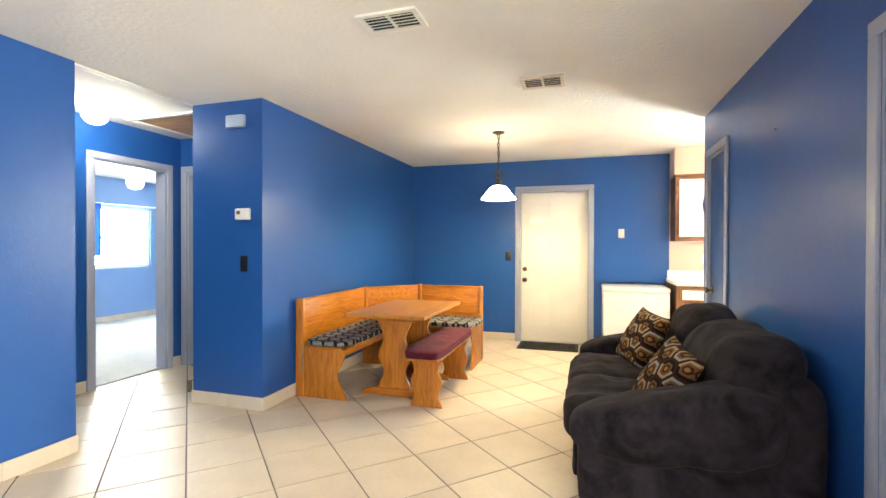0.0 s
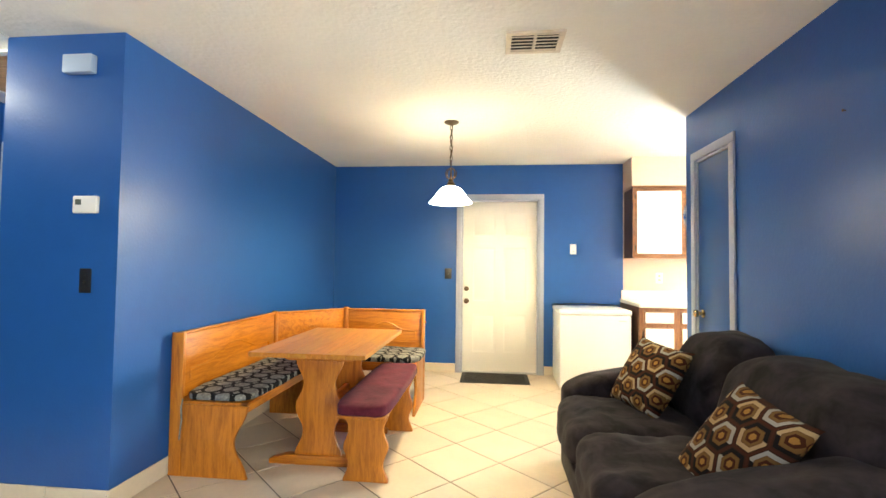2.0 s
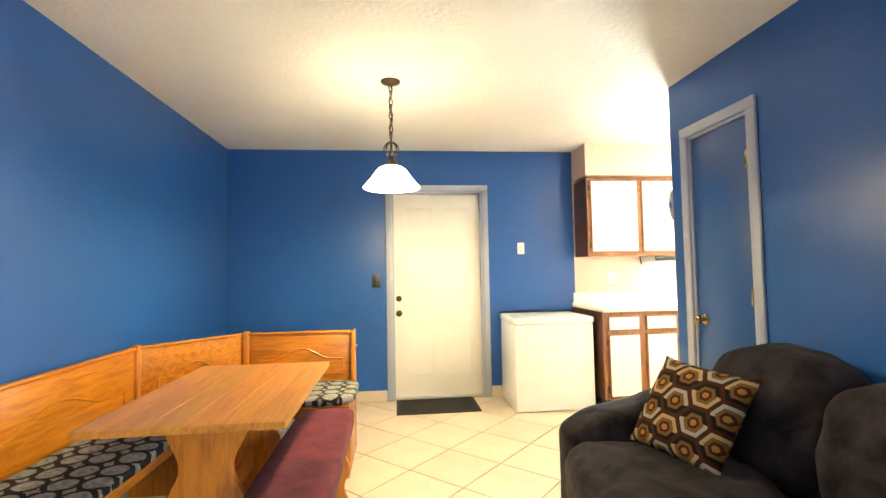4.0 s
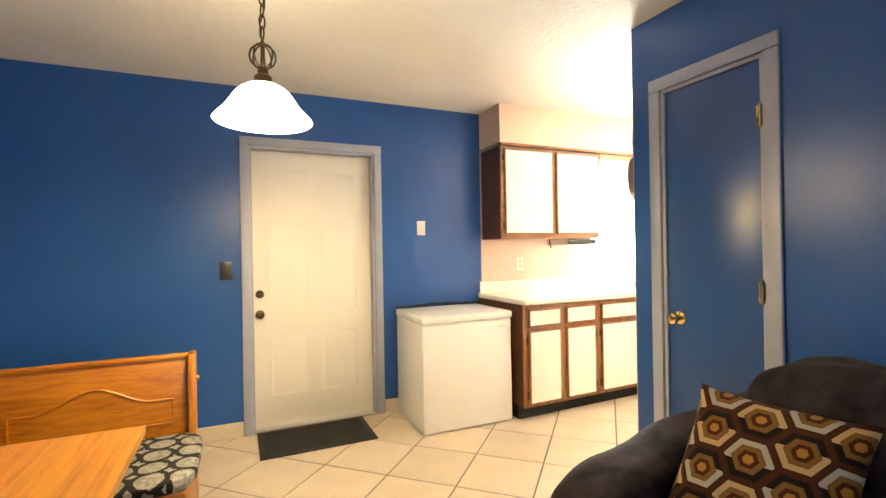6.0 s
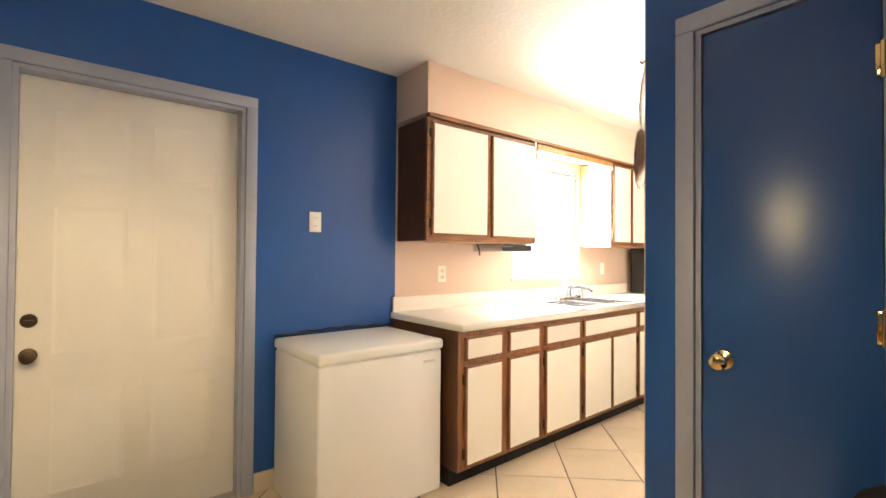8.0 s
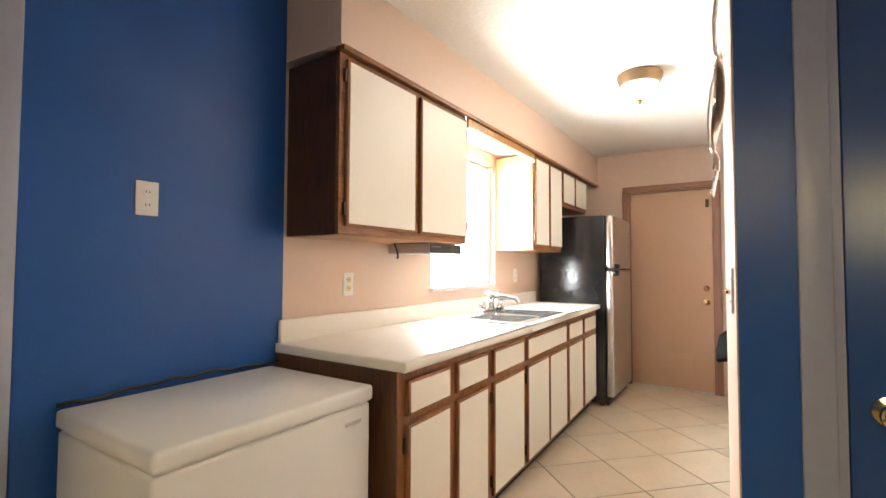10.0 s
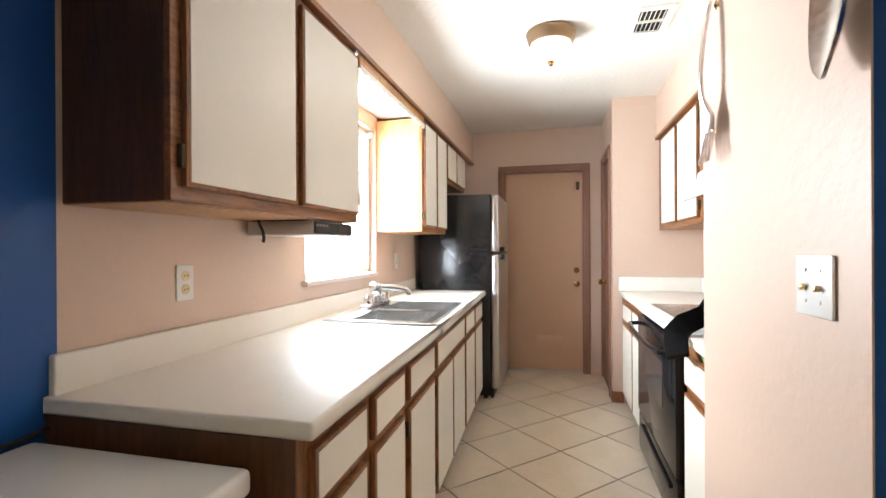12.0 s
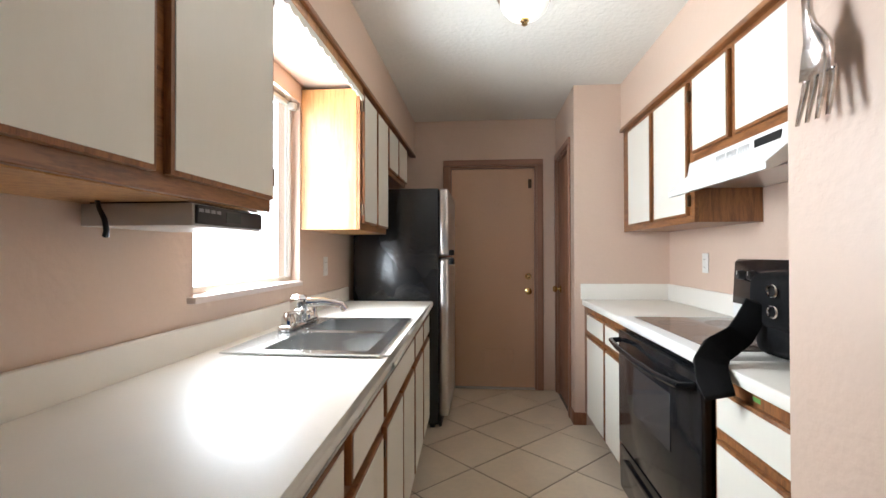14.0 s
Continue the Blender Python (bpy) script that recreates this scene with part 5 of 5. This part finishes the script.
cu = thing("curtain", "short blue curtain panel beside the bedroom window", "curtain", (-5.2, -1.1, 1.2))
bm = bmesh.new()
rows = []
for z in (1.12, 1.5, 1.98):
    rows.append([bm.verts.new((-5.20 + 0.02 * math.sin(k * 0.9), -1.10 + 0.40 * k / 40, z)) for k in range(41)])
for a, b in zip(rows, rows[1:]):
    for k in range(40):
        bm.faces.new((a[k], a[k + 1], b[k + 1], b[k]))
r = bmesh.ops.solidify(bm, geom=bm.faces[:], thickness=0.006)
part("cloth", bm, paint("blue_curtain_cloth", (0.05, 0.13, 0.36), 0.9, var=0.1, scale=8, bump=0.2), cu)
part("rod", tube([(-5.20, -1.38, 1.985), (-5.20, 0.40, 1.985)], 0.010, 10), PLASTIC, cu)
for y in (-1.36, 0.38):
    part("rod_bracket", box(-5.269, -5.19, y - 0.008, y + 0.008, 1.972, 1.998, 0.002, 1), PLASTIC, cu)

# unseen window of the living room, added as an opening for the fill lamp
w = thing("window_3", "white framed window, unseen, added for the fill light", "window", (3.47, -7.0, 0.5), kind="structure")
for b in ((3.46, 3.51, -8.098, -8.04, 0.502, 2.098), (3.46, 3.51, -5.96, -5.902, 0.502, 2.098), (3.46, 3.51, -8.04, -5.96, 0.502, 0.56), (3.46, 3.51, -8.04, -5.96, 2.04, 2.098), (3.465, 3.505, -7.03, -6.97, 0.56, 2.04)):
    part("window_frame", box(*b, 0.004), WHITE, w)


# ---- range, hood, bag ----
rg = thing("range", "black electric range with a white ceramic cooktop", "range", (5.03, -1.97, 0))
part("body", box(4.584, 5.486, -2.265, -1.690, 0.03, 0.868, 0.004), BLACK, rg)
door = part("oven_door", box(4.590, 5.480, -1.6895, -1.650, 0.285, 0.845, 0.008, 2), BLACK, rg)
part("window", box(4.83, 5.24, -1.6505, -1.6475, 0.50, 0.715, 0.001, 1), paint("smoked_oven_glass", (0.035, 0.034, 0.036), 0.08, var=0.05, bump=0), door, "smoked glass oven window")
part("handle", tube([(4.63, -1.648, 0.800), (4.64, -1.600, 0.798), (4.80, -1.588, 0.790), (5.03, -1.584, 0.787), (5.27, -1.588, 0.790), (5.43, -1.600, 0.798), (5.44, -1.648, 0.800)], 0.012, 12), BLACK, door, "curved black bar handle")
dw = part("drawer", box(4.590, 5.480, -1.6895, -1.655, 0.055, 0.272, 0.008, 2), BLACK, rg)
part("handle", box(4.68, 5.39, -1.656, -1.640, 0.205, 0.228, 0.006), BLACK, dw)
part("cooktop_frame", box(4.580, 5.490, -2.200, -1.648, 0.869, 0.912, 0.012, 3), APPLIANCE, rg, "white enamel cooktop frame")
gl = part("cooktop_glass", box(4.635, 5.435, -2.185, -1.715, 0.9125, 0.9145, 0.001, 1), paint("brown_ceramic_glass", (0.055, 0.040, 0.036), 0.10, var=0.15, scale=30, bump=0), rg)
RING = paint("burner_ring_print", (0.20, 0.13, 0.11), 0.2, var=0.05, bump=0)
for cx, cy, r in ((4.83, -1.84, 0.105), (5.23, -1.84, 0.085), (4.83, -2.07, 0.075), (5.23, -2.07, 0.105)):
    part("burner", lathe([(r - 0.006, 0.9146), (r, 0.9146), (r, 0.9150), (r - 0.006, 0.9150), (r - 0.006, 0.9146)], 36, Matrix.Translation((cx, cy, 0))), RING, gl)
bg = part("backguard", prism([(0.0, 0.0), (0.072, 0.0), (0.060, 0.20), (0.045, 0.215), (0.015, 0.215), (0.0, 0.20)], 0.89, Matrix.Translation((5.482, -2.2755, 0.985)) @ Matrix.Rotation(radians(90), 4, "Z"), 0.004), BLACK, rg)
part("riser", box(4.590, 5.480, -2.272, -2.206, 0.869, 0.984, 0.003), APPLIANCE, rg, "white enamel riser under the control panel")
for cx in (5.40, 5.31, 4.75, 4.66):
    kn = part("knob", lathe([(0, 0), (0.024, 0), (0.022, 0.014), (0.018, 0.026), (0, 0.027)], 18, Matrix.Translation((cx, -2.210, 1.125)) @ Matrix.Rotation(radians(-90), 4, "X")), PLASTIC_BLACK, bg)
    part("mark", box(cx - 0.002, cx + 0.002, -2.1835, -2.1822, 1.126, 1.146), PLASTIC, kn)
part("display", box(4.94, 5.13, -2.2155, -2.2105, 1.09, 1.15, 0.001, 1), paint("clock_glass", (0.02, 0.025, 0.022), 0.1, var=0.05, bump=0), bg)

hd = thing("range_hood", "white under-cabinet range hood with a black control strip", "range hood", (4.95, -2.0, 1.5))
prof = [(0.0, 0.045), (0.0, 0.160), (0.335, 0.160), (0.345, 0.100), (0.432, 0.024), (0.432, 0.0), (0.415, 0.0), (0.32, 0.045)]
part("canopy", prism(prof, 0.76, Matrix.Translation((5.345, -2.277, 1.494)) @ Matrix.Rotation(radians(90), 4, "Z"), 0.003), APPLIANCE, hd)
part("filter", box(4.66, 5.27, -2.22, -1.98, 1.530, 1.5385, 0.002, 1), STEEL, hd)
GREY_SLOT = paint("grey_slot_shadow", (0.55, 0.55, 0.54), 0.6, var=0.02, bump=0)
for g in range(3):
    for k in range(7):
        x = 5.075 - 0.085 * g - 0.0105 * k
        part("slot", box(x - 0.0025, x + 0.0025, -1.9375, -1.934, 1.606, 1.632), GREY_SLOT, hd)
part("control_strip", box(4.655, 4.805, -1.942, -1.934, 1.602, 1.636, 0.001, 1), PLASTIC_BLACK, hd, "black control strip with small switches")

bag = thing("camera_bag", "black nylon shoulder bag with a long strap", "bag", (4.45, -2.0, 0.915))
NYLON = paint("black_nylon", (0.0045, 0.0045, 0.005), 0.85, var=0.15, scale=30, bump=0.3, bump_scale=300, spec=0.15)
body = part("body", puff(4.30, 4.68, -2.08, -1.82, 0.9155, 1.16, 7, 0.010, 6, 14, 3.0), NYLON, bag)
part("flap", puff(4.295, 4.687, -2.085, -1.805, 1.00, 1.172, 7, 0.008, 6, 14, 6.0), NYLON, bag)
for z in (1.06, 1.12):
    part("buckle", tube([(4.53 + 0.022 * math.cos(a), -1.800, z + 0.017 * math.sin(a)) for a in [2 * math.pi * i / 16 for i in range(16)]], 0.0035, 6, True), CHROME, bag, "chrome strap ring")


def band(points, width, thick, widen):
    bm = bmesh.new()
    rings = []
    pts = [Vector(p) for p in points]
    for i, p in enumerate(pts):
        d = (pts[min(i + 1, len(pts) - 1)] - pts[max(i - 1, 0)]).normalized()
        side = d.cross(Vector((1, -0.35, -0.1))).normalized()
        up = side.cross(d).normalized()
        w = width * widen[i]
        rings.append([bm.verts.new(p + side * a * w / 2 + up * b * thick / 2) for a, b in ((-1, -1), (1, -1), (1, 1), (-1, 1))])
    for a, b in zip(rings, rings[1:]):
        for k in range(4):
            bm.faces.new((a[k], a[(k + 1) % 4], b[(k + 1) % 4], b[k]))
    bm.faces.new(rings[0][::-1])
    bm.faces.new(rings[-1])
    bmesh.ops.recalc_face_normals(bm, faces=bm.faces[:])
    bmesh.ops.bevel(bm, geom=bm.edges[:], offset=0.003, segments=2, profile=0.5, affect="EDGES")
    return bm


part("strap", band([(4.60, -1.80, 1.08), (4.62, -1.785, 1.02), (4.625, -1.76, 0.975), (4.605, -1.715, 0.953), (4.575, -1.668, 0.938), (4.53, -1.628, 0.908), (4.49, -1.618, 0.868), (4.45, -1.616, 0.835)], 0.09, 0.022, [0.7, 0.8, 0.85, 0.9, 0.95, 1.0, 0.95, 0.85]), NYLON, bag, "padded black strap hanging over the counter edge")
for piece in bag.children_recursive:
    for v in piece.data.vertices:
        v.co.x -= 0.048

# big fork and spoon on the kitchen wall
SILVER = paint("tarnished_silver", (0.62, 0.58, 0.56), 0.20, 1.0, var=0.25, scale=40, bump=0.08, bump_scale=60)


def ribbon(rows, thick=0.006):
    """A curved metal strip; rows: across, half width, distance from the wall, height."""
    bm = bmesh.new()
    rings = []
    for x, w, d, z in rows:
        rings.append([bm.verts.new((x + a * w, -1.624 + d + (0.35 * w * abs(a) ** 2 if b > 0 else 0.35 * w * abs(a) ** 2 - thick), z)) for a, b in ((-1, 1), (-0.5, 1), (0, 1), (0.5, 1), (1, 1), (1, -1), (0.5, -1), (0, -1), (-0.5, -1), (-1, -1))])
    for p, q in zip(rings, rings[1:]):
        for k in range(10):
            bm.faces.new((p[k], p[(k + 1) % 10], q[(k + 1) % 10], q[k]))
    bm.faces.new(rings[0])
    bm.faces.new(rings[-1][::-1])
    bmesh.ops.recalc_face_normals(bm, faces=bm.faces[:])
    return bm


def brass_hook(parent, x, y, z):
    """A small cast hook with a leafy top."""
    bm = tube([(x, y - 0.012, z + 0.01), (x, y + 0.012, z + 0.004), (x, y + 0.028, z - 0.008), (x, y + 0.034, z + 0.004)], 0.0045, 8)
    for dx, dz, turn in ((0, 0.030, 0), (-0.014, 0.022, 40), (0.014, 0.022, -40), (0, -0.022, 180)):
        leaf = lathe([(0, -0.014), (0.006, -0.006), (0.007, 0.002), (0, 0.016)], 10, Matrix.Translation((x + dx, y + 0.002, z + dz)) @ Matrix.Rotation(radians(turn), 4, "Y"))
        join(bm, leaf)
    part("hook", bm, BRASS, parent, "cast brass hook with leaf ornament")


fk = thing("wall_fork", "large silvered decorative fork hung on the pink wall", "decoration", (4.04, -1.61, 1.95))
FX = 4.005
bm = ribbon([(FX, 0.005, 0.012, 1.952), (FX, 0.011, 0.016, 1.925), (FX, 0.014, 0.026, 1.87), (FX, 0.013, 0.034, 1.80), (FX, 0.011, 0.038, 1.74), (FX, 0.011, 0.036, 1.69), (FX, 0.016, 0.030, 1.665), (FX, 0.026, 0.019, 1.645), (FX, 0.038, 0.011, 1.622), (FX, 0.042, 0.010, 1.595), (FX, 0.042, 0.012, 1.572)])
for k in range(4):
    cx = FX + (k - 1.5) * 0.0235
    join(bm, ribbon([(cx, 0.0085, 0.016, 1.576), (cx + (k - 1.5) * 0.0015, 0.007, 0.020, 1.545), (cx + (k - 1.5) * 0.003, 0.0055, 0.026, 1.515), (cx + (k - 1.5) * 0.004, 0.003, 0.032, 1.485)], 0.005))
part("fork", bm, SILVER, fk)
brass_hook(fk, FX, -1.630, 1.962)
sp = thing("wall_spoon", "large silvered decorative spoon hung on the pink wall", "decoration", (3.50, -1.62, 2.0))
SX = 3.458
rows = [(SX, 0.006, -0.026, 2.02), (SX, 0.012, -0.024, 1.99), (SX, 0.013, -0.014, 1.93), (SX, 0.011, -0.006, 1.86), (SX, 0.010, -0.008, 1.79), (SX, 0.016, -0.018, 1.765)]
for k in range(1, 13):
    f = k / 12
    rows.append((SX, max(0.004, 0.054 * math.sin(math.pi * min(1.0, 0.14 + 0.86 * f)) ** 0.6), -0.020 - 0.014 * math.sin(math.pi * f) + 0.022 * f, 1.765 - 0.232 * f))
part("spoon", ribbon(rows), SILVER, sp)
brass_hook(sp, SX, -1.660, 2.03)

st = thing("sticker", "small bright green tape scrap on the cabinet rail", "sticker", (4.36, -1.689, 0.84))
part("tape", box(4.345, 4.378, -1.6895, -1.6885, 0.834, 0.846, 0.0003, 1), paint("green_tape", (0.13, 0.34, 0.08), 0.5, var=0.05, bump=0), st)


# ---- floor tiles ----
def clip(poly, axis, limit, keep_less):
    out = []
    for k, p in enumerate(poly):
        q = poly[(k + 1) % len(poly)]
        pin, qin = (p[axis] <= limit) == keep_less, (q[axis] <= limit) == keep_less
        if pin:
            out.append(p)
        if pin != qin:
            f = (limit - p[axis]) / (q[axis] - p[axis])
            out.append(tuple(p[i] + f * (q[i] - p[i]) for i in (0, 1)))
    return out


def tile_mesh(poly, name="tile"):
    """A floor tile with a chamfered top edge, from its outline."""
    bm = bmesh.new()
    cx, cy = sum(p[0] for p in poly) / len(poly), sum(p[1] for p in poly) / len(poly)
    low = [bm.verts.new((x, y, -0.008)) for x, y in poly]
    mid = [bm.verts.new((x, y, -0.0015)) for x, y in poly]
    top = []
    for x, y in poly:
        d = math.hypot(cx - x, cy - y) or 1
        top.append(bm.verts.new((x + (cx - x) / d * 0.003, y + (cy - y) / d * 0.003, 0.0)))
    n = len(poly)
    bm.faces.new(top)
    for a, b in ((low, mid), (mid, top)):
        for k in range(n):
            bm.faces.new((a[k], a[(k + 1) % n], b[(k + 1) % n], b[k]))
    data = bpy.data.meshes.new(name)
    bm.to_mesh(data)
    bm.free()
    data.materials.append(TILE)
    return data


PITCH, U0, V0, GAP, SKEW = 0.4126, -2.821, 2.7435, 0.0042, radians(-1.15)
REGIONS = ((-1.85, -1.79, -3.28, -2.53), (-1.79, 3.41, -4.21, -3.27), (-0.64, 3.41, -8.6, -4.21), (0.0, 3.41, -3.27, 0.0), (3.41, 4.13, -1.628, 0.0), (4.13, 6.45, -2.28, 0.0), (6.45, 7.27, -1.62, 0.0), (-1.79, -0.68, -3.27, -2.35))
floor_ob = bpy.data.objects["floor"]
s = PITCH / 2 - GAP
r2 = math.sqrt(0.5)
whole = None
for i in range(-40, 40):
    for j in range(-40, 40):
        corners = []
        for a, b in ((-s, -s), (-s, s), (s, s), (s, -s)):
            p, q = (i + 0.5) * PITCH + a, (j + 0.5) * PITCH + b
            u, v = U0 + p * math.cos(SKEW) - q * math.sin(SKEW), V0 + p * math.sin(SKEW) + q * math.cos(SKEW)
            corners.append(((u + v) * r2, (u - v) * r2))
        inside = all(any(x0 - 1e-4 <= px <= x1 + 1e-4 and y0 - 1e-4 <= py <= y1 + 1e-4 for x0, x1, y0, y1 in REGIONS) for px, py in corners)
        for x0, x1, y0, y1 in ((-99, 99, -99, 99),) if inside else REGIONS:
            poly = corners
            for axis, limit, less in ((0, x1, True), (0, x0, False), (1, y1, True), (1, y0, False)):
                poly = clip(poly, axis, limit, less) if len(poly) > 2 else []
            if len(poly) < 3:
                continue
            area = abs(sum(p[0] * q[1] - q[0] * p[1] for p, q in zip(poly, poly[1:] + poly[:1]))) / 2
            if area < 0.0001:
                continue
            cx, cy = sum(p[0] for p in poly) / len(poly), sum(p[1] for p in poly) / len(poly)
            local = [(p[0] - cx, p[1] - cy) for p in poly]
            if area > 0.999 * (2 * s) ** 2:
                whole = whole or tile_mesh(local)
                data = whole
            else:
                data = tile_mesh(local)
            ob = new("tile", data)
            ob.location = (cx, cy, 0)
            ob.parent = floor_ob
